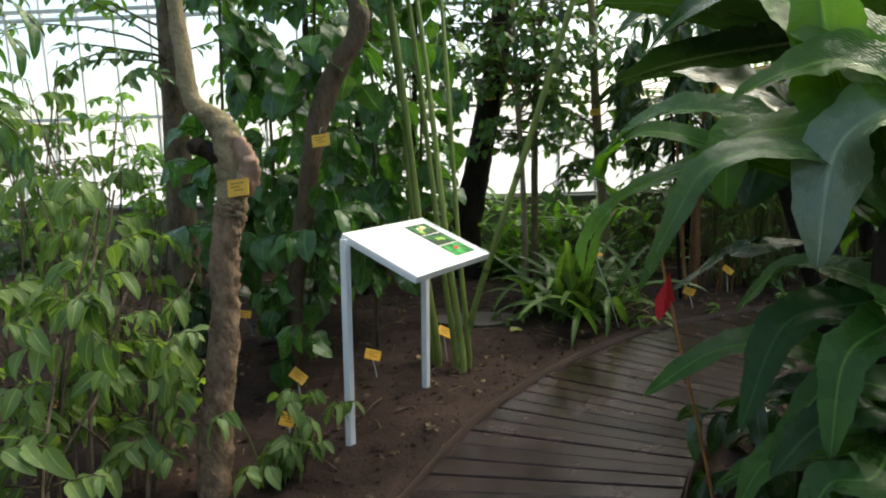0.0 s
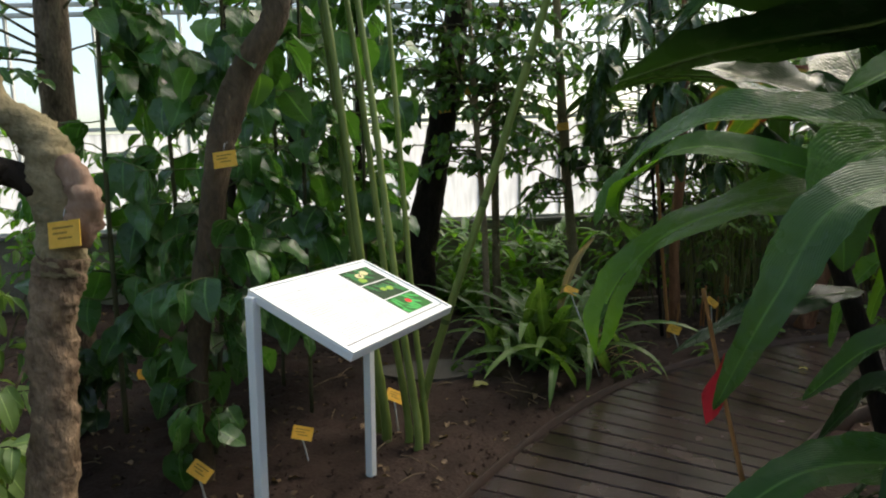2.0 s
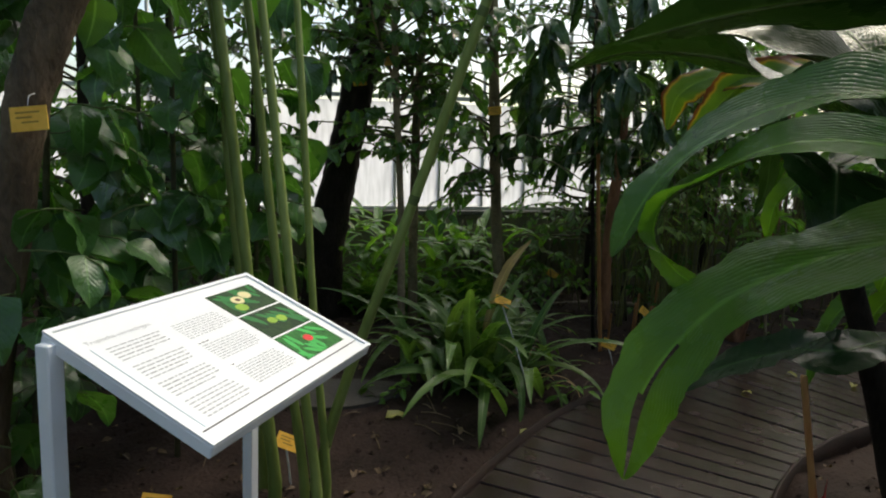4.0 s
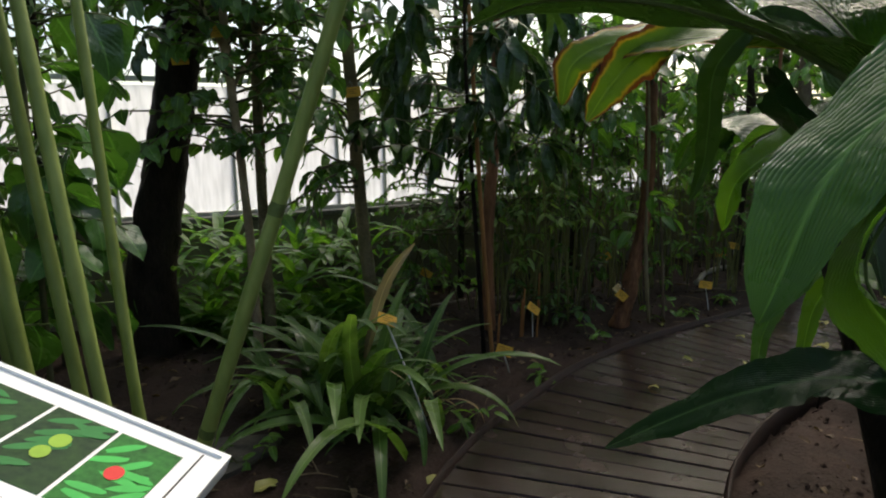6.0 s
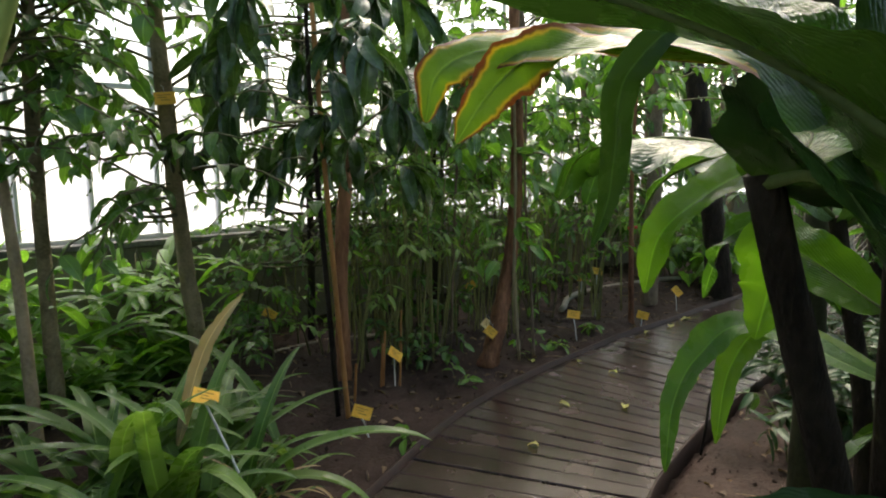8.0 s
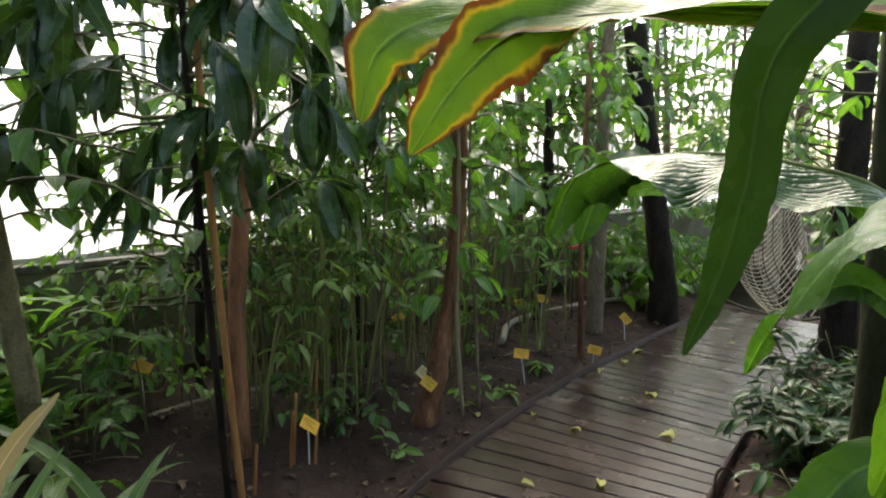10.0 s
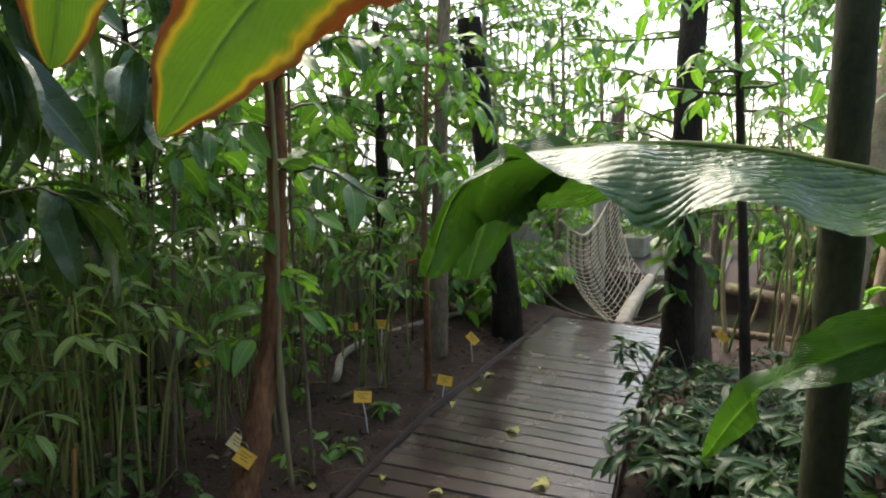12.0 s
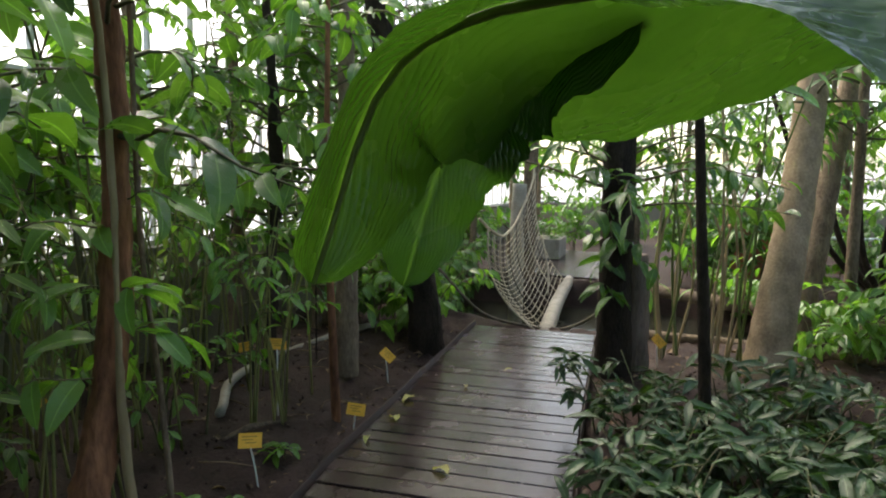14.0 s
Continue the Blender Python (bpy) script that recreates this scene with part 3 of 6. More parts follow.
for x in np.arange(X0, X1, 0.9):
    for ye in (Y1, Y0):
        bars.append(tube([(x, ye, ZE - 0.05), (x, ym, ZR - 0.05)], [0.025, 0.025], 4, 2))
for f in (0.0, 0.33, 0.66, 1.0):
    for ye in (Y1, Y0):
        y = ye + (ym - ye) * f
        z = ZE + (ZR - ZE) * f
        bars.append(tube([(X0, y, z - 0.08), (X1, y, z - 0.08)], [0.04, 0.04], 4, 2))
v, f = joined(bars)
tagged(put("ceiling_bars", mesh("ceiling_bars", v, f, FRAME)), "white painted steel roof bars", "ceiling", kind="structure")
for tag, x in (("west", X0), ("east", X1)):
    gv = np.array([(x, Y0, ZE), (x, Y1, ZE), (x, ym, ZR)])
    g = tagged(put("gable_" + tag, mesh("gable", gv, [(0, 1, 2)], CLEAR, smooth=False)), "clear glass gable", "window", kind="structure")
    g.visible_shadow = False

# ---------------------------------------------------------------- sign
def sign():
    T0, T1 = Vector((-0.462, 2.815, 1.044)), Vector((-0.117, 3.4, 1.046))
    u = (T1 - T0).normalized()
    W = 0.68
    down = Vector((u.y, -u.x, 0)) * 0.432 + Vector((0, 0, -0.176))
    D = down.length
    v = down.normalized()
    nrm = u.cross(v)
    if nrm.z < 0:
        nrm = -nrm
    M = Matrix((u, v, nrm)).transposed().to_4x4()
    M.translation = T0
    th = thing("info_sign", (-0.3, 3.1, 0), "white sloping plant information sign on two slim posts", "sign")

    def flat(name, s0, r0, s1, r1, h0, h1, mat, parent, label="", bevel=0.0):
        bm = box_bm(s0, r0, h0, s1, r1, h1, bevel)
        bm.transform(M)
        return part(name, bm, mat, parent, label)
    board = flat("board", 0, 0, W, D, -0.03, 0, WHITE, th, "white board with text columns and three photographs", 0.003)
    for s0, r0, s1, r1 in ((0, 0, W, 0.012), (0, D - 0.012, W, D), (0, 0.012, 0.012, D - 0.012), (W - 0.012, 0.012, W, D - 0.012)):
        flat("frame", s0, r0, s1, r1, 0.0005, 0.006, WHITE, board)
    flat("gap", 0.02, D - 0.044, W - 0.02, D - 0.041, 0.0005, 0.001, INK_DARK, board)
    flat("margin_line", 0.034, 0.1, 0.0365, D - 0.05, 0.0004, 0.0008, LINE_BLUE, board)
    for base, top in (((-0.476, 2.81), T0), ((-0.138, 3.47), T1)):
        part("post", post_bm(base, (top.x + v.x * 0.02, top.y + v.y * 0.02, top.z - 0.02)), WHITE, th, "square white post")
    cu = bpy.data.curves.new("title", "FONT")
    cu.body, cu.size = "Tropische verrassingen", 0.019
    tmp = new("title", cu)
    me = bpy.data.meshes.new_from_object(tmp)
    bpy.data.objects.remove(tmp)
    F = Matrix.Identity(4)
    F[1][1], F[2][2] = -1, -1
    me.transform(M @ Matrix.Translation((0.038, 0.085, 0.0012)) @ F)
    me.materials.append(INK)
    put("title", me, board, "small grey printed heading")
    rng = random.Random(3)

    def lines(s0, s1, r0, count, gap, thick, ink):
        """A paragraph of words too small to read."""
        for i in range(count):
            end = s1 - (rng.random() * 0.07 if i == count - 1 else rng.random() * 0.012)
            pos, r = s0, r0 + i * gap
            bm = bmesh.new()
            while pos < end:
                w = min(rng.uniform(0.006, 0.024), end - pos)
                if w > 0.003:
                    bm.faces.new([bm.verts.new(M @ Vector(c)) for c in ((pos, r, 0.0012), (pos + w, r, 0.0012), (pos + w, r + thick, 0.0012), (pos, r + thick, 0.0012))])
                pos += w + 0.004
            part("text_line", bm, ink, board)

    for r0, count in ((0.112, 5), (0.19, 5), (0.262, 5), (0.335, 6)):
        lines(0.062, 0.215, r0, count, 0.0122, 0.0034, INK)
    for r0, count in ((0.1, 8), (0.2, 8), (0.302, 9)):
        lines(0.25, 0.31, r0, 1, 0.01, 0.003, INK_DARK)
        lines(0.25, 0.415, r0 + 0.012, count, 0.0088, 0.0024, INK)
    for i in range(3):
        r0 = 0.05 + i * 0.119
        ph = flat("photograph", 0.44, r0, 0.632, r0 + 0.112, 0.0004, 0.0012, PHOTO_DARK if i < 2 else PHOTO_GREEN, board, ("photograph of a cut yellow fruit", "photograph of two green fruits", "photograph of a red fruit among leaves")[i])
        rg = random.Random(9 + i)
        for j in range(12):
            cx, cy, a = 0.45 + rg.random() * 0.17, r0 + 0.012 + rg.random() * 0.088, 0.5 + rg.random() * 1.2
            bm = bmesh.new()
            pts = [(0.036 * (rg.random() * 0.2 + 0.8) * math.cos(q), 0.0085 * math.sin(q)) for q in np.linspace(0, 2 * math.pi, 12, endpoint=False)]
            bm.faces.new([bm.verts.new(M @ Vector((min(0.631, max(0.441, cx + x * math.cos(a) - y * math.sin(a))), min(r0 + 0.111, max(r0 + 0.001, cy + x * math.sin(a) + y * math.cos(a))), 0.0014 + j * 0.0001))) for x, y in pts])
            part("printed_leaf", bm, PHOTO_LEAF if i == 2 else PHOTO_LEAF_DIM, ph)
        for (cx, cy, rad, mt) in (((0.515, 0.052, 0.023, PHOTO_CREAM), (0.56, 0.04, 0.022, PHOTO_CREAM), (0.495, 0.085, 0.022, PHOTO_LIME), (0.516, 0.052, 0.009, PHOTO_SEED)), ((0.518, 0.055, 0.017, PHOTO_LIME), (0.556, 0.06, 0.019, PHOTO_LIME)), ((0.535, 0.048, 0.018, PHOTO_RED),))[i]:
            bm = bmesh.new()
            bm.faces.new([bm.verts.new(M @ Vector((cx + rad * math.cos(q), r0 + cy + rad * 0.8 * math.sin(q), 0.0028 if mt is not PHOTO_SEED else 0.0032))) for q in np.linspace(0, 2 * math.pi, 20, endpoint=False)])
            part("printed_fruit", bm, mt, ph)


def post_bm(base, top):
    bm = box_bm(-0.019, -0.019, 0, 0.019, 0.019, 1, 0.0)
    a = math.atan2(0.572, 0.351)
    for vtx in bm.verts:
        c, s = math.cos(a), math.sin(a)
        x, y, z = vtx.co
        z2 = -0.08 if z < 0.5 else top[2]
        f = 0 if z < 0.5 else 1
        vtx.co = (base[0] + (top[0] - base[0]) * f + c * x - s * y, base[1] + (top[1] - base[1]) * f + s * x + c * y, z2)
    bmesh.ops.bevel(bm, geom=bm.edges[:], offset=0.003, segments=1, affect="EDGES")
    return bm


PHOTO_RED = plain("photo_red", (0.75, 0.03, 0.03), 0.5)
PHOTO_SEED = plain("photo_seed", (0.12, 0.06, 0.03), 0.5)
INK_DARK = plain("black_ink", (0.03, 0.03, 0.035), 0.6)
LINE_BLUE = plain("pale_blue_ink", (0.5, 0.62, 0.68), 0.6)
PHOTO_DARK = surface("photo_dark", (0.008, 0.03, 0.014), (0.04, 0.09, 0.03), 0.6, 30, 90, 0, spec=0.15)
PHOTO_GREEN = surface("photo_green", (0.015, 0.09, 0.02), (0.05, 0.26, 0.05), 0.6, 25, 90, 0, spec=0.15)
PHOTO_LEAF = plain("photo_leaf", (0.06, 0.5, 0.1), 0.6)
PHOTO_LEAF_DIM = plain("photo_leaf_dim", (0.03, 0.2, 0.05), 0.6)
PHOTO_CREAM = plain("photo_cream", (0.8, 0.72, 0.4), 0.6)
PHOTO_LIME = plain("photo_lime", (0.3, 0.5, 0.06), 0.6)
sign()

# ---------------------------------------------------------------- plant tags
def tag(x, y, z, yaw, tilt, stick=True, w=0.1, h=0.065, pale=False, lean=(0, 0), roll=0):
    """A small plate on a thin pin in the soil, or tied to a stem."""
    gz = float(ground_z(x, y)) if stick else z
    th = thing("plant_tag", (x + lean[0], y + lean[1], gz), ("small yellow plant label on a thin grey pin in the soil" if stick else "small yellow plant label tied to a trunk"), "plant label", "yellow plant labels")
    m = pose(x, y, z, 0, 0, yaw) @ pose(0, 0, 0, tilt) @ pose(0, 0, 0, 0, roll)
    bm = box_bm(-w / 2, -0.0012, -h / 2, w / 2, 0.0012, h / 2, 0.0)
    bm.transform(m)
    plate = part("plate", bm, TAG_PALE if pale else TAG, th)
    for i, (x0, x1, zz) in enumerate(((-0.35, 0.3, 0.22), (-0.35, 0.1, 0.02), (-0.2, 0.25, -0.18))):
        bm = bmesh.new()
        bm.faces.new([bm.verts.new(m @ Vector((a * w, -0.0018, b * h))) for a, b in ((x0, zz), (x1, zz), (x1, zz + 0.07), (x0, zz + 0.07))])
        part("print", bm, TAG_INK, plate)
    if stick:
        e = m @ Vector((0, 0.004, -h * 0.3))
        stem("pin", th, TAG_PIN, [(x + lean[0], y + lean[1], gz - 0.05), tuple((Vector((x + lean[0], y + lean[1], gz)) + e) / 2), tuple(e)], [0.0045, 0.0045, 0.0045], 6, 5)
    else:
        e = m @ Vector((0, 0.0, h * 0.45))
        stem("wire", th, TAG_PIN, [tuple(e), (e.x, e.y + 0.01, e.z + 0.03), (e.x, e.y + 0.05, e.z + 0.04)], [0.0012, 0.0012], 4, 5)


for x, y, z, yaw, tilt, lean in (
        (-0.029, 3.93, 0.22, 25, -35, (0.01, 0.05)), (1.18, 4.9, 0.555, 15, -45, (0.165, -0.15)), (2.567, 5.68, 0.24, 8, -30, (0.03, 0.05)),
        (2.054, 5.23, 0.15, -40, -30, (0.05, 0.0)), (4.31, 5.72, 0.204, -50, -25, (0.02, -0.03)),
        (5.04, 5.57, 0.11, -70, -20, (0, 0.02)), (5.85, 5.74, 0.18, -55, -25, (0.02, 0)), (5.67, 6.74, 0.18, -50, -20, (0, 0)),
        (5.05, 6.07, 0.42, -40, -30, (0, 0)), (4.13, 6.77, 0.29, -20, -20, (0, 0.05)), (2.24, 6.82, 0.32, -10, -20, (0, 0)),
        (-0.72, 2.62, 0.2, -20, -35, (0.0, 0.06)), (-0.86, 3.3, 0.16, 30, -25, (0, 0.05)), (-1.6, 4.5, 0.22, 10, -40, (0.05, 0.05)), (-0.47, 3.6, 0.18, 20, -30, (0.02, 0.03)),
        (-3.3, 5.2, 0.25, 20, -40, (0.1, 0.1)), (-1.85, 2.65, 0.3, 30, -15, (0, 0)), (5.1, 2.9, 0.2, -100, -20, (0, 0)), (6.9, 4.0, 0.2, -80, -20, (0, 0)), (4.1, 3.6, 0.22, -60, -25, (0, 0)), (9.6, 2.2, 0.05, -80, -30, (0, 0))):
    tag(x, y, z, yaw, tilt, True, lean=lean, roll=(34, -8, -6, 48, 4, 42, 8, 20, -28, 14, 5)[int(x * 10) % 11])
for x, y, z, yaw, tilt, pale in (
        (-0.64, 3.27, 1.5, -12, -6, False), (0.41, 6.35, 1.95, 0, 0, False), (0.6, 5.88, 2.05, 0, -10, False), (1.38, 5.95, 1.74, -20, -15, False), (-0.73, 2.24, 1.31, -20, -8, False),
        (-2.1, 4.88, 1.66, 5, 0, False), (3.39, 5.7, 0.23, -45, -20, False), (3.45, 5.8, 0.25, -50, -25, True)):
    tag(x, y, z, yaw, tilt, False, pale=pale, w=0.1 if z > 0.5 else 0.085, roll=-6 if z > 0.5 else 38)

# ---------------------------------------------------------------- flag on a cane
def flag():
    th = thing("marker_flag", (1.08, 2.26, 0), "small red flag on a thin bamboo cane", "flag")
    stem("cane", th, CULM_DRY, [(1.1, 2.2, -0.05), (1.0, 2.2, 0.4), (0.9, 2.19, 0.8), (0.83, 2.19, 1.12)], [0.006, 0.005], 6, 24, rings=0.25)
    bm = bmesh.new()
    g = [[bm.verts.new((0.885 - 0.045 * s * (1 - 0.3 * t) - 0.02 * t, 2.185 - 0.012 * math.sin(3 * s + 2 * t) - 0.004, 0.82 + 0.1 * t * (1 - 0.75 * s) - 0.05 * (1 - t) * s + 0.0)) for t in np.linspace(0, 1, 5)] for s in np.linspace(-0.5, 1, 6)]
    for i in range(5):
        for j in range(4):
            bm.faces.new((g[i][j], g[i + 1][j], g[i + 1][j + 1], g[i][j + 1]))
    part("flag", bm, RED, th, "crumpled red cloth")


flag()

# ---------------------------------------------------------------- trees and plants: entrance bed
def tree(name, label, base, category="tree"):
    return thing(name, (base[0], base[1], float(ground_z(base[0], base[1]))), label, category)


def limbs(th, twigs, name="branchwork", mat=None):
    v, f = joined(twigs)
    put(name, mesh(name, v, f, mat or TWIG), th, "", "stuff")


# mossy crooked tree with a torn side
t = tree("mossy_tree", "crooked rough-barked tree with moss and a torn stub", (-0.93, 2.3))
stem("trunk", t, BARK_TAN, [(-0.95, 2.25, -0.1), (-0.93, 2.3, 0.3), (-0.86, 2.32, 0.75), (-0.84, 2.33, 1.05), (-0.79, 2.33, 1.25)], [0.075, 0.066, 0.058, 0.056, 0.06], 20, 90, 0.1, 1)
stem("upper_trunk", t, BARK_MOSS, [(-0.8, 2.33, 1.2), (-0.78, 2.33, 1.36), (-0.79, 2.32, 1.5), (-0.83, 2.32, 1.57), (-0.915, 2.32, 1.66), (-0.94, 2.33, 1.9), (-1.0, 2.35, 2.6), (-1.1, 2.4, 3.6)], [0.058, 0.062, 0.058, 0.045, 0.034, 0.03, 0.028, 0.022], 18, 90, 0.12, 2, "bark with green moss")
stem("torn_side", t, WOUND, [(-0.715, 2.29, 1.27), (-0.7, 2.29, 1.38), (-0.735, 2.29, 1.5)], [0.014, 0.05, 0.018], 10, 22, 0.3, 3, "torn reddish wood")
stem("stub", t, BARK_DARK, [(-0.82, 2.32, 1.42), (-0.88, 2.28, 1.47), (-0.905, 2.25, 1.46)], [0.04, 0.032, 0.026], 10, 10, 0.15, 4, "broken dark stub")
rng = np.random.RandomState(21)
SH_OVAL = [leaf(0.14, 0.06, 6, 2, 0.25, 0.7, 0.04, 0.8, 0.8, s) for s in range(3)]
SH_SMALL = [leaf(0.075, 0.036, 4, 1, 0.25, 0.5, 0.0, 0.8, 0.8, s) for s in range(3)]
SH_LONG = [leaf(0.2, 0.055, 8, 2, 0.3, 0.9, 0.03, 0.85, 0.7, s) for s in range(3)]
SH_BIG = [leaf(0.21, 0.15, 8, 3, 0.16, 0.7, 0.05, 0.62, 0.72, s) for s in range(4)]
tw, po = sprays(rng, [(-1.0, 2.34, 2.4), (-1.1, 2.4, 3.6)], 0, 1, 22, 0.9, 0.5, 0.9, 14)
limbs(t, tw)
strew("foliage", SH_OVAL, po, L_MID, t)

# straight tree behind
t = tree("straight_tree", "tall straight tree with smooth grey-brown bark", (-2.25, 5.0))
sp = [(-2.27, 5.0, -0.1), (-2.24, 5.0, 1.2), (-2.2, 5.0, 2.4), (-2.16, 5.0, 4.0)]
stem("trunk", t, BARK, sp, [0.125, 0.11, 0.1, 0.07], 14, 50, 0.035, 5)
tw, po = sprays(rng, sp, 0.55, 1, 34, 1.3, 0.5, 0.8, 16)
limbs(t, tw)
strew("foliage", SH_OVAL, po, L_MID, t)

# tree wrapped in a large-leaved climber
t = tree("climber_tree", "dark crooked tree wrapped in a large-leaved climber", (-0.92, 3.49))
sp = [(-0.93, 3.5, -0.1), (-0.9, 3.49, 0.6), (-0.78, 3.45, 1.2), (-0.7, 3.42, 1.55), (-0.58, 3.4, 1.85), (-0.42, 3.38, 2.1), (-0.46, 3.4, 2.4), (-0.6, 3.45, 3.4)]
stem("trunk", t, BARK_DAMP, sp, [0.055, 0.05, 0.052, 0.06, 0.058, 0.055, 0.05, 0.04], 16, 80, 0.09, 6)
climb = [[(-0.95, 3.75, 0), (-0.8, 3.75, 1.3), (-0.7, 3.7, 2.8)], [(-0.55, 4.3, 0), (-0.5, 4.25, 1.4), (-0.45, 4.2, 3.0)], [(-1.15, 4.1, 0), (-1.15, 4.05, 1.5), (-1.1, 4.0, 3.1)], [(-0.25, 4.75, 0), (-0.2, 4.7, 1.4), (-0.15, 4.7, 3.0)], [(-0.8, 4.7, 0), (-0.75, 4.7, 1.4), (-0.7, 4.6, 3.1)], [(-1.45, 3.9, 0.1), (-1.4, 3.85, 1.4), (-1.3, 3.8, 2.9)]]
allp, twl = [], []
for i, c in enumerate(climb):
    stem("climbing_stem", t, TWIG, c, [0.014, 0.009], 6, 16)
    tw, po = sprays(rng, c, 0.18, 1.0, 36, 0.36, 0.3, 0.6, 3, 0.7, 0.9, (0.7, 1.2), None if i > 1 else (-2.9, 0.3))
    allp += po
    twl += tw
order = rng.permutation(len(allp))
limbs(t, twl, "stalkwork", TWIG_GREEN)
hang("leaf", SH_BIG, [allp[i] for i in order], L_VINE, t, 260)
tw, po = sprays(rng, [(-0.85, 3.42, 0.25), (-0.72, 3.38, 1.35)], 0, 1, 16, 0.24, 0.2, 0.9, 3, 0.6, 1.0, (0.6, 1.0))
limbs(t, tw, "lower_stalkwork", TWIG_GREEN)
hang("low_leaf", SH_BIG, po, L_VINE, t, 60)
tw, po = sprays(rng, [(-0.7, 3.4, 1.4), (-0.5, 3.3, 2.3)], 0, 1, 7, 0.35, 0.1, 0.5, 1, 0.5, 0.6, (0.6, 0.9))
hang("young_leaf", SH_BIG, po, L_VINE_PALE, t, 20)

# clump of tall green culms
t = tree("culm_clump", "clump of tall smooth green culms with swollen feet", (-0.02, 3.85), "bamboo")
for i, (x, y, tx, ty, r) in enumerate(((-0.15, 3.95, -0.42, 4.3, 0.017), (-0.1, 3.86, -0.4, 4.2, 0.021), (0.02, 3.8, -0.28, 4.15, 0.016), (0.07, 3.73, -0.22, 4.1, 0.017), (0.11, 3.82, -0.03, 4.25, 0.014))):
    stem("culm", t, CULM, [(x, y, -0.06), (x + 0.02, y, 0.12), (x + (tx - x) * 0.2, y + (ty - y) * 0.2, 0.8), (x + (tx - x) * 0.55, y + (ty - y) * 0.55, 1.9), (tx, ty, 3.1), (tx - 0.05, ty + 0.1, 4.4)], [r * 1.5, r * 1.25, r * 1.1, r, r * 0.8, r * 0.5], 10, 66, 0.0, i, rings=0.09)
rng = np.random.RandomState(5)
po = [aim((0.0 + rng.uniform(-0.5, 0.4), 4.2 + rng.uniform(-0.4, 0.5), rng.uniform(3.0, 4.5)), (rng.randn(), rng.randn(), -0.4), 0, rng.uniform(0.8, 1.6)) for _ in range(160)]
strew("foliage", SH_LONG, po, L_BRIGHT, t)
t = tree("leaning_culm", "single thick green culm leaning over the sign and bed", (0.05, 3.92), "bamboo")
stem("culm", t, CULM, [(0.06, 3.93, -0.06), (0.2, 3.8, 0.5), (0.49, 3.61, 1.4), (0.8, 3.4, 2.4), (1.1, 3.2, 3.4)], [0.024, 0.021, 0.019, 0.017, 0.013], 12, 60, rings=0.03)
lc = spline([(0.06, 3.93, -0.06), (0.2, 3.8, 0.5), (0.49, 3.61, 1.4), (0.8, 3.4, 2.4), (1.1, 3.2, 3.4)], 100)
for i in (14, 30, 46, 62, 78, 92):
    stem("node", t, TWIG_GREEN, [lc[i - 1], lc[i], lc[i + 1]], [0.02 - 0.00008 * i, 0.026 - 0.0001 * i, 0.02 - 0.00008 * i], 12, 5)

# dark trunk with a label
t = tree("dark_tree", "thick dark smooth-barked tree, damp", (0.12, 6.6))
sp = [(0.1, 6.6, -0.1), (0.14, 6.58, 0.6), (0.26, 6.55, 1.2), (0.4, 6.5, 1.9), (0.55, 6.45, 2.8), (0.6, 6.4, 4.2)]
stem("trunk", t, BARK_DARK, sp, [0.19, 0.155, 0.14, 0.125, 0.11, 0.08], 16, 60, 0.05, 8)
tw, po = sprays(rng, sp, 0.6, 1, 40, 1.5, 0.3, 0.9, 16)
limbs(t, tw)
strew("foliage", SH_OVAL, po, L_DARK, t)


def slim_tree(name, label, sp, radii, mat, crown, leafmat, shapes, n, per, length, lo=0.45, hi=1.0, rise=0.4, fall=0.9, seed=0, forks=(), drop=0.5, size=(0.5, 1.2), parts=0):
    t = tree(name, label, sp[0])
    stem("trunk", t, mat, sp, radii, 10, 40, 0.06, seed)
    for fk in forks:
        stem("branch", t, mat, fk, [radii[-1] * 0.9, radii[-1] * 0.4], 8, 18, 0.05, seed + 1)
    r = np.random.RandomState(seed)
    tw, po = [], []
    for c in (sp, *forks):
        a, b = sprays(r, c, lo if c is sp else 0.3, hi, n if c is sp else n // 2, length, rise, fall, per, leafdrop=drop, size=size)
        tw += a
        po += b
    limbs(t, tw)
    po = [po[i] for i in r.permutation(len(po))]
    if parts:
        hang("leaf", shapes, po, leafmat, t, parts)
    else:
        strew("foliage", shapes, po, leafmat, t)
    return t


SH_LOBE = [leaf(0.11, 0.075, 5, 2, 0.2, 0.8, 0.08, 0.65, 0.7, s) for s in range(3)]
slim_tree("slim_tree", "slim forked tree with thin leafy crown and a label", [(0.72, 6.05, -0.05), (0.7, 6.02, 1.0), (0.64, 5.95, 2.0), (0.6, 5.9, 3.2)], [0.03, 0.026, 0.024, 0.016], BARK_GREY, None, L_MID, SH_LOBE, 48, 9, 0.75, 0.42, seed=31,
          forks=([(0.66, 5.97, 1.75), (0.85, 6.0, 2.1), (1.05, 6.05, 2.9)], [(0.64, 5.95, 1.9), (0.5, 6.0, 2.3), (0.3, 6.1, 3.0)]))
slim_tree("slim_tree", "slim tree with pale patched bark and a label", [(0.84, 6.3, -0.05), (0.84, 6.3, 1.0), (0.86, 6.28, 2.0), (0.95, 6.2, 3.2)], [0.04, 0.036, 0.032, 0.02], BARK_MOSS, None, L_MID, SH_LOBE, 48, 9, 0.85, 0.48, seed=32)
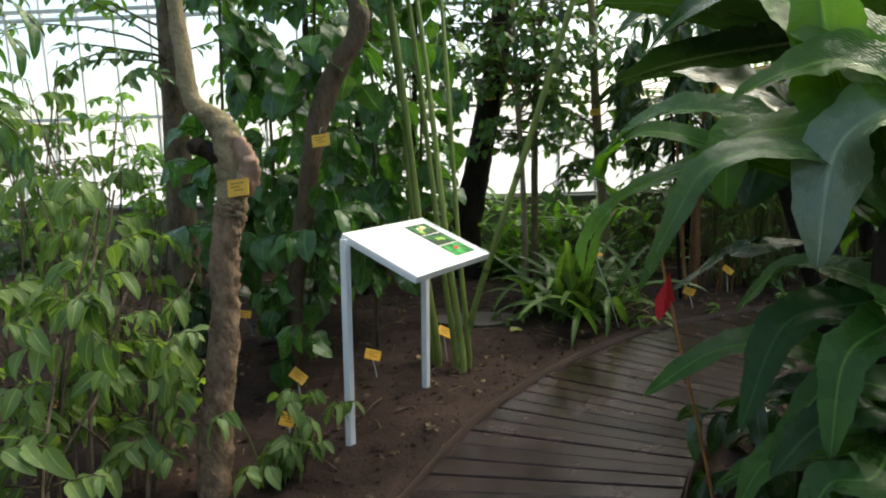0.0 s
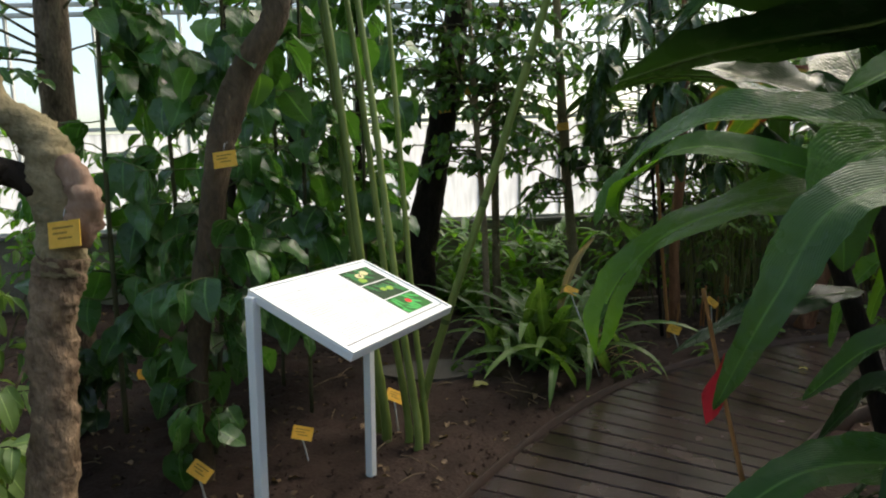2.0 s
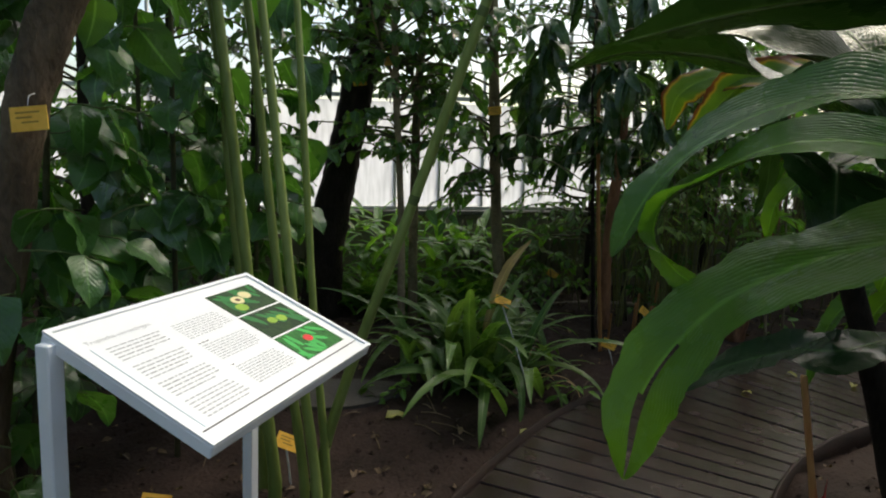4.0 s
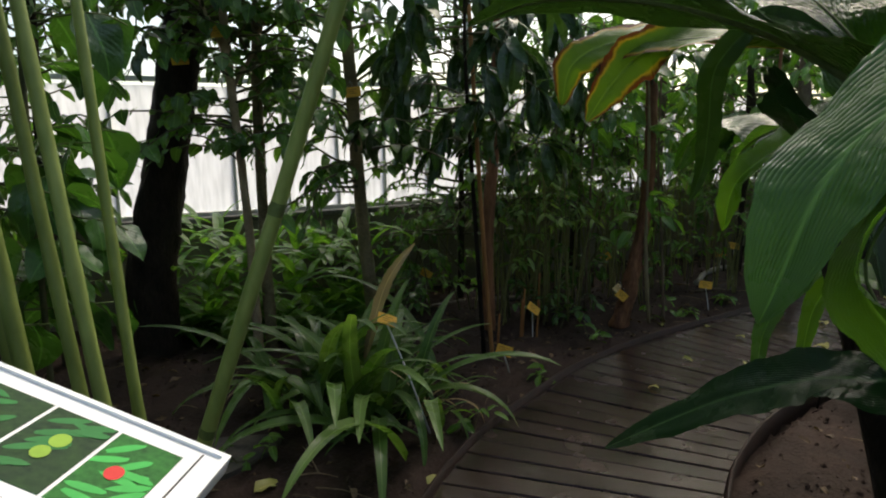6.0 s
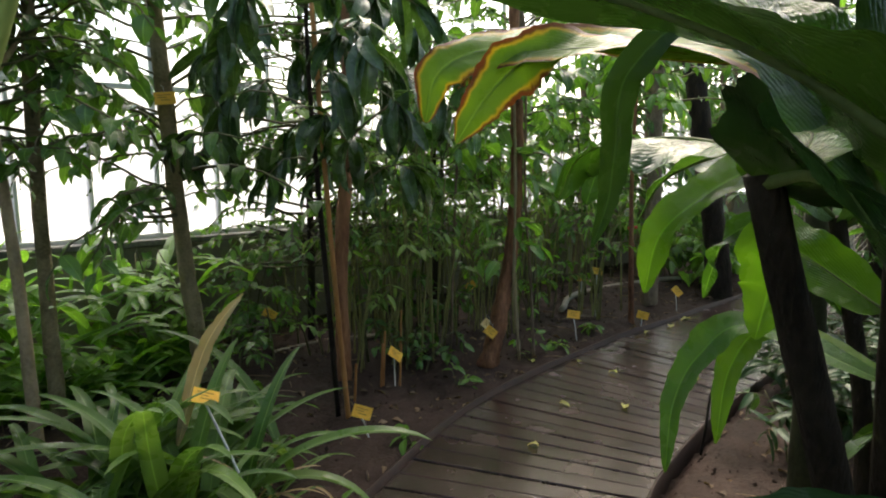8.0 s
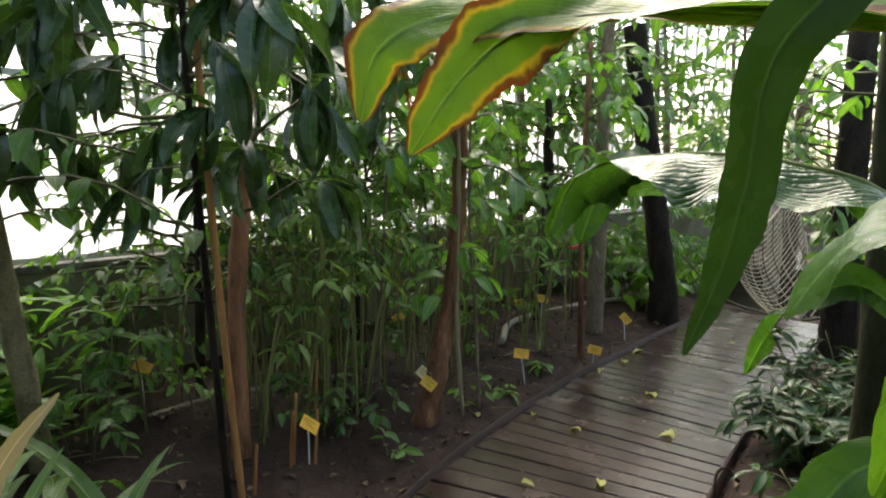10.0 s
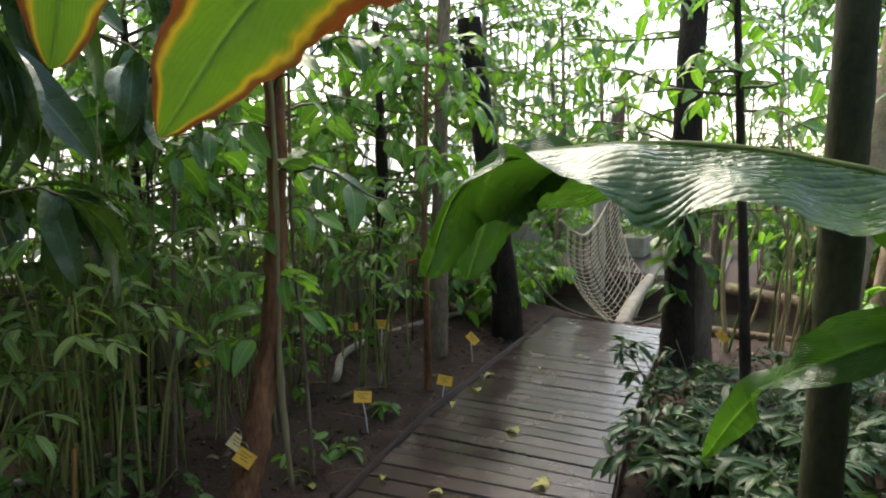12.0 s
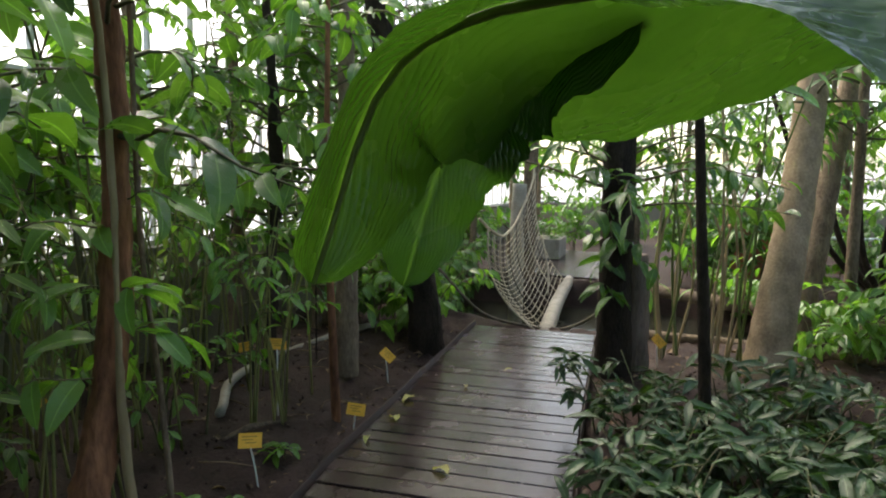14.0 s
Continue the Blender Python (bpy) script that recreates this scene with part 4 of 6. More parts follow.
slim_tree("slim_tree", "tall slim tree with notched mossy bark and a label", [(1.68, 6.55, -0.05), (1.56, 6.4, 0.8), (1.42, 6.1, 1.75), (1.3, 5.9, 3.2)], [0.055, 0.048, 0.042, 0.03], BARK_MOSS, None, L_MID, SH_OVAL, 46, 10, 0.85, 0.42, seed=33)
slim_tree("small_leaved_tree", "small-leaved bushy tree against the glazing", [(2.6, 6.9, -0.05), (2.6, 6.85, 1.0), (2.55, 6.8, 2.2), (2.5, 6.8, 3.4)], [0.03, 0.028, 0.02, 0.012], BARK_DARK, None, L_MID, SH_SMALL, 170, 22, 1.0, 0.2, seed=34)
slim_tree("small_leaved_tree", "small-leaved bushy tree against the glazing", [(3.9, 7.0, -0.05), (3.9, 7.0, 1.0), (3.85, 7.0, 2.2), (3.8, 7.0, 3.4)], [0.03, 0.028, 0.02, 0.012], BARK_DARK, None, L_BRIGHT, SH_SMALL, 130, 20, 0.95, 0.25, seed=35)


# strap-leaved clump
def strap_clump(name, label, base, n, L, W, spread, mat, seed, category="plant", rise=1.15, fall=1.5, dry=0.08, parts=True):
    t = tree(name, label, base, category)
    r = np.random.RandomState(seed)
    shapes = [leaf(L, W, 14, 2, 0.35, d, 0.01, 0.6, 0.55, s) for s, d in enumerate((fall * 0.7, fall, fall * 1.3, fall * 1.1))]
    po, pd = [], []
    for i in range(n):
        th = r.uniform(0, 6.28)
        e = rise * r.uniform(0.55, 1.15)
        p = (base[0] + spread * r.randn() * 0.5, base[1] + spread * r.randn() * 0.5, float(ground_z(base[0], base[1])) - 0.01)
        (pd if r.rand() < dry else po).append(aim(p, (math.cos(th) * math.cos(e), math.sin(th) * math.cos(e), math.sin(e)), r.uniform(-0.3, 0.3), r.uniform(0.6, 1.15)))
    if parts:
        hang("leaf", shapes, po, mat, t)
    else:
        strew("foliage", shapes, po, mat, t)
    if pd:
        hang("dry_leaf", shapes, pd, L_DRY, t)
    return t


clump = strap_clump("strap_leaved_clump", "clump of arching strap leaves with some withered tips", (1.04, 5.18), 100, 0.92, 0.075, 0.42, L_STRAP, 41, rise=1.3, fall=1.6, dry=0.0)
blade("dry_leaf", clump, L_DRY, [(1.12, 5.1, 0.3), (1.2, 5.05, 0.62), (1.26, 5.0, 0.78), (1.36, 4.95, 0.92)], 0.06, (-0.5, -0.8, 0.2), 0.3, seed=6, label="withered pale leaf tip")
strap_clump("strap_leaved_clump", "small clump of arching strap leaves with dry tips", (1.42, 4.98), 30, 0.4, 0.026, 0.14, L_STRAP, 42, dry=0.2)
for i, (x, y, s) in enumerate(((0.75, 6.75, 1.0), (1.15, 6.7, 0.9), (0.45, 7.0, 1.0), (1.6, 7.05, 0.8))):
    t = strap_clump("broad_leaved_clump", "bushy clump of broad upright bright leaves", (x, y), 70, 0.5, 0.085, 0.3, L_BRIGHT, 50 + i, rise=1.0, fall=0.9, dry=0.0, parts=i < 2)
    r = np.random.RandomState(60 + i)
    po = [aim((x + 0.33 * r.randn() * 0.7, y + 0.3 * r.randn() * 0.7, r.uniform(0.25, 0.85) * s), (r.randn(), r.randn() - 0.2, 0.9), 0, r.uniform(0.6, 1.0)) for _ in range(60)]
    strew("foliage", [leaf(0.4, 0.085, 10, 2, 0.3, 0.9, 0.02, 0.75, 0.7, s2) for s2 in range(3)], po, L_BRIGHT, t)

# left-hand shrubs
def shrub(name, label, base, stems, height, lean, n, per, L, mat, shapes, seed, drop=0.6, size=(0.7, 1.15), rise=0.5, lo=0.25, parts=0, category="shrub", spread=0.12, stem_mat=None, r0=0.008):
    t = tree(name, label, base, category)
    r = np.random.RandomState(seed)
    tw, po = [], []
    gz = float(ground_z(base[0], base[1]))
    for i in range(stems):
        x, y = base[0] + spread * r.randn(), base[1] + spread * r.randn()
        th = r.uniform(0, 6.28)
        h = height * r.uniform(0.7, 1.1)
        sp = [(x, y, gz - 0.04), (x + lean * 0.3 * math.cos(th), y + lean * 0.3 * math.sin(th), gz + h * 0.5), (x + lean * math.cos(th), y + lean * math.sin(th), gz + h)]
        stem("stem", t, stem_mat or TWIG, sp, [r0, r0 * 0.45], 6, 10, 0.0, seed + i)
        a, b = sprays(r, sp, lo, 1.0, n, L, rise, 0.9, per, leafdrop=drop, size=size)
        tw += a
        po += b
    limbs(t, tw, "twigwork")
    po = [po[i] for i in r.permutation(len(po))]
    if parts:
        hang("leaf", shapes, po, mat, t, parts)
    else:
        strew("foliage", shapes, po, mat, t)
    return t


SH_TOOTH = [leaf(0.13, 0.055, 7, 2, 0.3, 1.0, 0.05, 0.7, 0.75, s) for s in range(4)]
for i, (x, y, h, n) in enumerate(((-1.5, 2.05, 1.2, 7), (-1.95, 2.75, 1.6, 8), (-1.3, 1.75, 0.75, 6), (-2.3, 3.5, 1.8, 8), (-1.55, 2.6, 0.95, 7), (-1.75, 3.2, 1.25, 7), (-2.75, 4.2, 2.0, 8), (-1.35, 2.2, 0.6, 5))):
    shrub("drooping_shrub", "leafy shrub with soft drooping light green leaves", (x, y), 6, h, 0.28, max(4, n - 3), 6, 0.26, L_SOFT, SH_TOOTH, 70 + i, 0.8, (0.6, 1.2), parts=150, lo=0.4, stem_mat=BARK, r0=0.009)
shrub("young_shrub", "low young shrub with drooping light green leaves", (-0.72, 2.4), 4, 0.42, 0.14, 5, 6, 0.16, L_SOFT, SH_TOOTH, 80, 0.9, (0.6, 0.95), parts=130, spread=0.05)
shrub("young_shrub", "low dark-leaved shrub on the soil", (-1.75, 4.1), 4, 0.5, 0.2, 4, 4, 0.25, L_DARK, SH_BIG, 81, 0.7, (0.6, 0.95), parts=80)
shrub("young_shrub", "low dark-leaved shrub on the soil", (-1.2, 4.6), 3, 0.5, 0.2, 4, 4, 0.25, L_VINE, SH_BIG, 82, 0.7, (0.5, 0.9), parts=80)
for i, (x, y, h) in enumerate(((-3.9, 5.6, 1.9), (-3.1, 6.4, 2.0), (-4.9, 6.2, 2.3), (-1.7, 6.6, 2.2), (-1.0, 6.9, 2.0), (-4.2, 4.4, 2.4), (-2.5, 6.9, 1.7), (-5.6, 5.0, 2.5))):
    shrub("window_shrub", "bright leafy shrub in front of the glazing", (x, y), 6, h, 0.4, 9, 9, 0.5, L_BRIGHT if i % 2 else L_MID, SH_OVAL, 90 + i, 0.5)
for i, (x, y) in enumerate(((-0.4, 6.6), (-1.3, 5.6), (-0.9, 6.0))):
    slim_tree("leafy_tree", "leafy evergreen tree with oval leaves", [(x, y, 0), (x, y, 1.5), (x + 0.1, y, 3.6)], [0.04, 0.035, 0.02], BARK_DARK, None, L_MID, SH_OVAL, 70, 12, 0.8, 0.15, seed=100 + i)
for x, y in ((-2.4, 2.3), (-2.9, 2.9)):
    slim_tree("overhanging_tree", "slim tree with long hanging leaves", [(x, y, 0), (x, y, 1.2), (x + 0.25, y + 0.15, 2.6)], [0.018, 0.016, 0.008], TWIG, None, L_MID, SH_LONG, 16, 8, 0.7, 0.6, seed=110, drop=0.8)

# ---------------------------------------------------------------- middle bed
SH_MANGO = [leaf(0.28, 0.078, 10, 2, 0.3, 0.9, 0.03, 0.85, 0.6, s) for s in range(4)]
rng = np.random.RandomState(201)
t = tree("long_leaved_tree", "young tree with long dark glossy hanging leaves", (2.38, 5.98))
sp = [(2.4, 6.02, -0.05), (2.36, 5.97, 0.7), (2.4, 5.95, 1.4), (2.4, 5.9, 2.0), (2.35, 5.85, 2.9)]
stem("trunk", t, BARK_RED, sp, [0.05, 0.042, 0.04, 0.034, 0.02], 12, 50, 0.08, 11)
tw, po = sprays(rng, sp, 0.42, 0.98, 34, 0.85, 0.5, 0.8, 8, 0.9, 1.0, (0.7, 1.15), whorl=True)
limbs(t, tw)
hang("leaf", SH_MANGO, po, L_DARK, t, 300)
t = tree("support_stake", "thin orange-brown cane staking a young tree", (2.12, 5.5), "cane")
stem("cane", t, CULM_DRY, [(2.13, 5.5, -0.05), (2.02, 5.45, 1.0), (1.92, 5.4, 2.2)], [0.014, 0.012], 8, 40, rings=0.12)
t = tree("long_leaved_tree", "slender young tree with long dark glossy leaves", (2.07, 5.55))
sp = [(2.1, 5.56, -0.05), (2.0, 5.5, 1.0), (1.92, 5.45, 1.9), (1.9, 5.4, 2.6)]
stem("trunk", t, BARK_DARK, sp, [0.016, 0.014, 0.012, 0.008], 8, 30, 0.05, 12)
tw, po = sprays(rng, sp, 0.5, 1.0, 22, 0.65, 0.3, 0.9, 8, 0.9, 1.2, (0.7, 1.1), whorl=True)
limbs(t, tw)
hang("leaf", SH_MANGO, po, L_DARK, t, 220)

t = tree("peeling_tree", "slim tree with peeling reddish bark and a twisted dry vine", (3.42, 5.73))
sp = [(3.4, 5.74, -0.05), (3.53, 5.75, 0.35), (3.65, 5.755, 0.9), (3.67, 5.75, 1.5), (3.65, 5.77, 2.2), (3.62, 5.8, 3.2)]
stem("trunk", t, BARK_RED, sp, [0.075, 0.056, 0.047, 0.043, 0.038, 0.025], 16, 90, 0.14, 13)
stem("dry_vine", t, STRAW, [(3.6, 5.62, 0), (3.6, 5.68, 0.5), (3.59, 5.68, 0.9), (3.6, 5.69, 1.3), (3.56, 5.68, 1.8), (3.52, 5.74, 2.4)], [0.012, 0.016, 0.009, 0.012, 0.009, 0.006], 6, 40, 0.25, 14, "twisted pale dry vine")
stem("dry_vine", t, BARK, [(3.75, 5.62, 0), (3.76, 5.68, 0.6), (3.73, 5.72, 1.2), (3.74, 5.74, 2.2)], [0.012, 0.01, 0.008], 6, 30, 0.15, 15)
SH_CLIMB = [leaf(0.19, 0.075, 8, 2, 0.25, 0.8, 0.03, 0.75, 0.7, s) for s in range(4)]
tw, po = sprays(rng, sp, 0.32, 0.6, 14, 0.26, 0.5, 0.7, 3, 0.8, 0.3, (0.8, 1.15))
limbs(t, tw)
hang("leaf", SH_CLIMB, po, L_BRIGHT, t, 60)
tw, po = sprays(rng, sp, 0.6, 1.0, 26, 0.8, 0.4, 0.8, 9)
limbs(t, tw, "upper_twigwork")
strew("foliage", SH_CLIMB, po, L_MID, t)

for i, (x, y, h, n, sp_) in enumerate(((3.15, 6.3, 1.35, 16, 0.14), (3.0, 6.75, 1.6, 12, 0.2), (4.25, 6.7, 1.5, 12, 0.2), (4.95, 6.02, 1.0, 5, 0.05), (5.3, 6.7, 1.5, 10, 0.2), (3.95, 6.3, 1.2, 6, 0.1), (2.75, 6.3, 0.9, 8, 0.12))):
    shrub("cane_shrub", "thicket of thin upright green canes with narrow leaves", (x, y), n * 2, h * 1.15, 0.3, 2, 5, 0.26, L_BRIGHT if i % 2 else L_SOFT, [leaf(0.12, 0.034, 5, 1, 0.3, 0.7, 0, 0.75, 0.7, s) for s in range(3)], 220 + i, 0.4, spread=sp_ * 1.3, stem_mat=CANE_OLIVE, r0=0.0075, lo=0.5)
for i, (x, y, h) in enumerate(((3.35, 6.6, 2.4), (4.2, 6.45, 2.4), (4.9, 6.8, 2.5), (2.9, 6.5, 1.9), (3.8, 6.7, 2.6), (5.6, 6.9, 2.5))):
    shrub("broad_leaved_shrub", "tall airy shrub with broad fresh green leaves", (x, y), 3, h, 0.35, 8, 3, 0.42, L_BRIGHT, [leaf(0.25, 0.12, 8, 3, 0.2, 0.7, 0.05, 0.72, 0.75, q) for q in range(4)], 600 + i, 0.4, (0.6, 1.2), spread=0.12, parts=150, lo=0.55, r0=0.012)
for i, (x, y, h) in enumerate(((1.9, 6.6, 0.5), (2.3, 6.6, 0.55), (2.9, 5.95, 0.3), (3.5, 6.5, 0.6), (1.7, 7.2, 0.8), (2.5, 7.2, 0.9), (3.3, 7.2, 1.0), (4.6, 7.1, 1.0), (5.4, 7.2, 1.1), (6.4, 7.0, 1.3), (4.5, 6.4, 0.5))):
    shrub("ground_shrub", "low leafy green undergrowth shrub", (x, y), 5, h, 0.25, 4, 7, 0.28, (L_MID, L_BRIGHT, L_MID)[i % 3], SH_SMALL, 240 + i, 0.4, (0.8, 1.4), spread=0.12)
for i, (x, y) in enumerate(((2.95, 5.55), (3.75, 5.72), (4.55, 5.75), (2.2, 5.05), (4.05, 5.62), (0.5, 4.75), (1.55, 4.75))):
    shrub("seedling", "small seedling with a few fresh leaves on bare soil", (x, y), 2, 0.09 if i != 1 else 0.2, 0.05, 3, 2, 0.09, L_BRIGHT, SH_CLIMB, 260 + i, 0.1, (0.35, 0.6), parts=20, spread=0.03, r0=0.004)
for i, (x, y, h) in enumerate(((2.5, 5.75, 0.3), (2.55, 5.8, 0.36), (2.62, 5.72, 0.28), (2.95, 6.2, 0.35), (2.85, 6.05, 0.4), (2.25, 5.65, 0.25))):
    t = tree("cut_cane", "short dry cane stub standing in the soil", (x, y), "cane")
    stem("cane", t, CULM_DRY, [(x, y, -0.04), (x + 0.02, y, h)], [0.008, 0.007], 6, 14, rings=0.1)

t = tree("young_tree", "slim dark upright tree trunk beside the boardwalk", (5.88, 6.06))
stem("trunk", t, BARK, [(5.9, 6.07, -0.05), (5.86, 6.05, 1.0), (5.84, 6.05, 2.2), (5.9, 6.05, 3.8)], [0.085, 0.07, 0.055, 0.04], 12, 50, 0.06, 16)
tw, po = sprays(rng, [(5.84, 6.05, 1.8), (5.9, 6.05, 3.8)], 0.0, 1, 26, 1.0, 0.4, 0.8, 10)
limbs(t, tw)
strew("foliage", SH_OVAL, po, L_MID, t)
t = tree("dark_post", "leaning dark charred-looking trunk with a cut top", (6.68, 5.76), "trunk")
stem("trunk", t, BARK_DARK, [(6.7, 5.76, -0.1), (6.66, 5.8, 0.5), (6.6, 5.88, 1.1), (6.5, 5.99, 1.9), (6.4, 6.1, 2.76)], [0.15, 0.12, 0.11, 0.105, 0.1], 14, 50, 0.06, 17)
t = tree("thin_stem_tree", "thin pale upright stem near the boardwalk", (5.05, 5.62))
stem("trunk", t, BARK_RED, [(5.1, 5.72, -0.05), (5.08, 5.74, 0.6), (5.1, 5.78, 1.3), (5.15, 5.8, 2.4)], [0.028, 0.022, 0.018, 0.012], 8, 30, 0.08, 18)
tw, po = sprays(rng, [(5.1, 5.78, 1.2), (5.15, 5.8, 2.4)], 0.0, 1, 16, 0.6, 0.3, 0.8, 7)
limbs(t, tw)
strew("foliage", SH_CLIMB, po, L_BRIGHT, t)
t = tree("black_stem", "thin black knobbly stem", (5.75, 6.6))
stem("trunk", t, BARK_DARK, [(5.75, 6.6, -0.05), (5.72, 6.55, 0.9), (5.7, 6.5, 1.5), (5.6, 6.5, 2.6)], [0.045, 0.04, 0.05, 0.025], 10, 40, 0.2, 19)
tw, po = sprays(rng, [(5.72, 6.55, 0.9), (5.6, 6.5, 2.6)], 0.0, 1, 40, 0.8, 0.3, 0.8, 10)
limbs(t, tw)
strew("foliage", SH_OVAL, po, L_MID, t)
th = thing("red_ornament", (6.05, 6.4, float(ground_z(6.05, 6.4))), "small red plastic marker on a thin stick", "marker")
stem("stick", th, BARK_DARK, [(6.05, 6.4, -0.05), (6.06, 6.41, 0.7)], [0.006, 0.005], 6, 6)
bm = box_bm(5.98, 6.39, 0.7, 6.14, 6.42, 0.735, 0.01)
part("marker", bm, RED, th)

# ---------------------------------------------------------------- large-leaved plants beside the boardwalk
def rosette(name, label, base, stems):
    t = tree(name, label, base)
    for i, (a, b, c, r) in enumerate(stems):
        stem("stem", t, BARK_DARK, [a, b, c], [r, r * 0.9, r * 0.75], 12, 26, 0.04, 30 + i, "dark damp stem")
    return t


t = rosette("bird_nest_plant", "huge bird-nest plant with long wet drooping leaves", (1.42, 1.72), [((1.42, 1.7, -0.05), (1.42, 1.72, 0.6), (1.4, 1.75, 1.15), 0.085)])
C1 = (1.4, 1.75, 1.2)
blade("leaf", t, L_BIG_LIT, [C1, (1.3, 1.86, 1.5), (1.26, 1.94, 1.75), (1.22, 1.98, 2.1)], 0.26, (-0.3, -1, 0.1), 0.25, seed=2, label="upright bright leaf lit from behind")
blade("leaf", t, L_BIG_LIT, [C1, (1.38, 1.82, 1.6), (1.22, 2.0, 1.82), (1.02, 2.18, 2.02)], 0.26, (-0.2, -0.6, 0.7), 0.2, seed=3)
blade("leaf", t, L_BIG_LIT, [C1, (1.36, 1.72, 1.52), (1.25, 1.79, 1.64), (1.12, 1.86, 1.63), (0.98, 1.93, 1.56)], 0.22, (0, -0.55, 0.8), 0.3, wave=0.1, seed=4)
blade("leaf", t, L_DRIP, [(1.42, 1.68, 1.15), (1.36, 1.6, 1.45), (1.25, 1.62, 1.49), (1.15, 1.66, 1.38), (1.1, 1.62, 1.07)], 0.3, (-0.2, -0.35, 0.9), 0.12, wave=0.08, seed=5, label="wet leaf with a brownish edge, sky sheen in its pale colour")
blade("leaf", t, L_BIG_LIT, [C1, (1.3, 1.76, 1.46), (1.13, 1.85, 1.46), (0.97, 1.88, 1.42), (0.93, 1.83, 1.22)], 0.22, (-0.3, -0.5, 0.8), 0.2, wave=0.1, seed=6)
blade("leaf", t, L_BIG_LIT, [(1.4, 1.8, 1.15), (1.2, 1.98, 1.36), (0.95, 2.13, 1.34), (0.74, 2.22, 1.25), (0.62, 2.26, 1.1), (0.58, 2.25, 0.94)], 0.21, (-0.2, -0.25, 0.95), 0.12, wave=0.07, tear=0.28, quilting=3.0, seed=7, label="long wet leaf arching over the boardwalk")
blade("leaf", t, L_WET, [(1.4, 1.7, 1.15), (1.15, 1.7, 1.38), (0.86, 1.72, 1.37), (0.74, 1.73, 1.2), (0.66, 1.78, 0.98)], 0.115, (-0.4, -0.5, 0.8), 0.15, wave=0.06, seed=8)
blade("leaf", t, L_BIG, [C1, (1.13, 1.97, 1.46), (1.0, 2.14, 1.53), (0.85, 2.3, 1.53), (0.72, 2.42, 1.42), (0.63, 2.44, 1.26)], 0.2, (-0.3, -0.2, 0.9), 0.25, wave=0.06, seed=9)
blade("leaf", t, L_BIG_LIT, [C1, (0.85, 2.1, 1.46), (0.71, 2.33, 1.4), (0.68, 2.39, 1.32), (0.71, 2.36, 1.25), (0.75, 2.29, 1.22)], 0.09, (-0.8, 0.2, 0.5), 0.3, wave=0.05, twist=0.8, seed=10)
blade("leaf", t, L_BIG_SHADED, [C1, (1.45, 2.1, 1.75), (1.4, 2.48, 1.8), (1.1, 2.73, 1.78), (0.85, 2.9, 1.72)], 0.3, (0.15, 0.45, 0.85), 0.2, seed=12)
blade("leaf", t, L_BIG_SHADED, [C1, (1.5, 2.3, 1.75), (1.34, 2.6, 1.92), (1.02, 2.75, 2.02), (0.75, 2.8, 2.05)], 0.3, (0.15, 0.45, 0.85), 0.15, seed=13)
# low leaves; every third takes the darker colour that stands for shade
for i, (a, b, c, w) in enumerate((((1.34, 1.8, 0.92), (1.11, 1.79, 0.86), (0.93, 1.66, 0.58), 0.17), ((1.3, 1.6, 0.92), (1.14, 1.53, 0.84), (1.04, 1.4, 0.62), 0.15), ((1.28, 1.95, 0.72), (1.03, 2.05, 0.7), (0.76, 2.05, 0.53), 0.15), ((1.2, 1.5, 0.72), (1.08, 1.52, 0.66), (0.92, 1.45, 0.55), 0.14), ((1.13, 1.36, 0.6), (1.04, 1.4, 0.55), (0.92, 1.31, 0.42), 0.13), ((1.35, 1.95, 1.0), (1.3, 2.2, 0.95), (1.2, 2.35, 0.75), 0.15), ((1.5, 1.8, 1.2), (1.6, 2.1, 1.2), (1.6, 2.4, 1.0), 0.2), ((1.3, 1.55, 1.0), (1.25, 1.35, 0.95), (1.2, 1.15, 0.7), 0.18), ((1.5, 1.6, 1.2), (1.6, 1.2, 1.4), (1.65, 0.7, 1.1), 0.24), ((1.5, 1.7, 1.2), (1.9, 1.6, 1.5), (2.3, 1.6, 1.3), 0.24), ((1.2, 1.75, 0.5), (1.05, 1.75, 0.42), (0.95, 1.7, 0.3), 0.12), ((1.35, 1.45, 0.5), (1.2, 1.4, 0.4), (1.08, 1.3, 0.25), 0.13), ((1.3, 1.9, 0.6), (1.2, 2.1, 0.5), (1.12, 2.2, 0.3), 0.14), ((1.3, 1.75, 0.45), (1.15, 1.9, 0.35), (1.0, 2.0, 0.2), 0.13), ((1.35, 1.6, 0.7), (1.18, 1.65, 0.72), (1.0, 1.62, 0.5), 0.15), ((1.4, 2.0, 0.8), (1.4, 2.3, 0.8), (1.35, 2.5, 0.55), 0.16))):
    blade("leaf", t, L_BIG if i % 3 else L_BIG_SHADED, [(1.42, 1.72, 0.55 if a[2] < 0.8 else 0.95), a, b, c], w, (-0.2, -0.4, 0.9), 0.25, seed=20 + i)

t = rosette("broad_leaved_plant", "tall broad-leaved plant with dark stems and huge wet leaves", (2.0, 2.95), [((2.02, 2.9, -0.05), (1.9, 3.0, 0.6), (1.68, 3.14, 1.42), 0.045), ((2.32, 3.05, -0.05), (2.2, 3.02, 0.6), (2.02, 3.0, 1.3), 0.042), ((1.85, 2.6, -0.05), (1.82, 2.7, 0.7), (1.72, 2.86, 1.45), 0.04)])
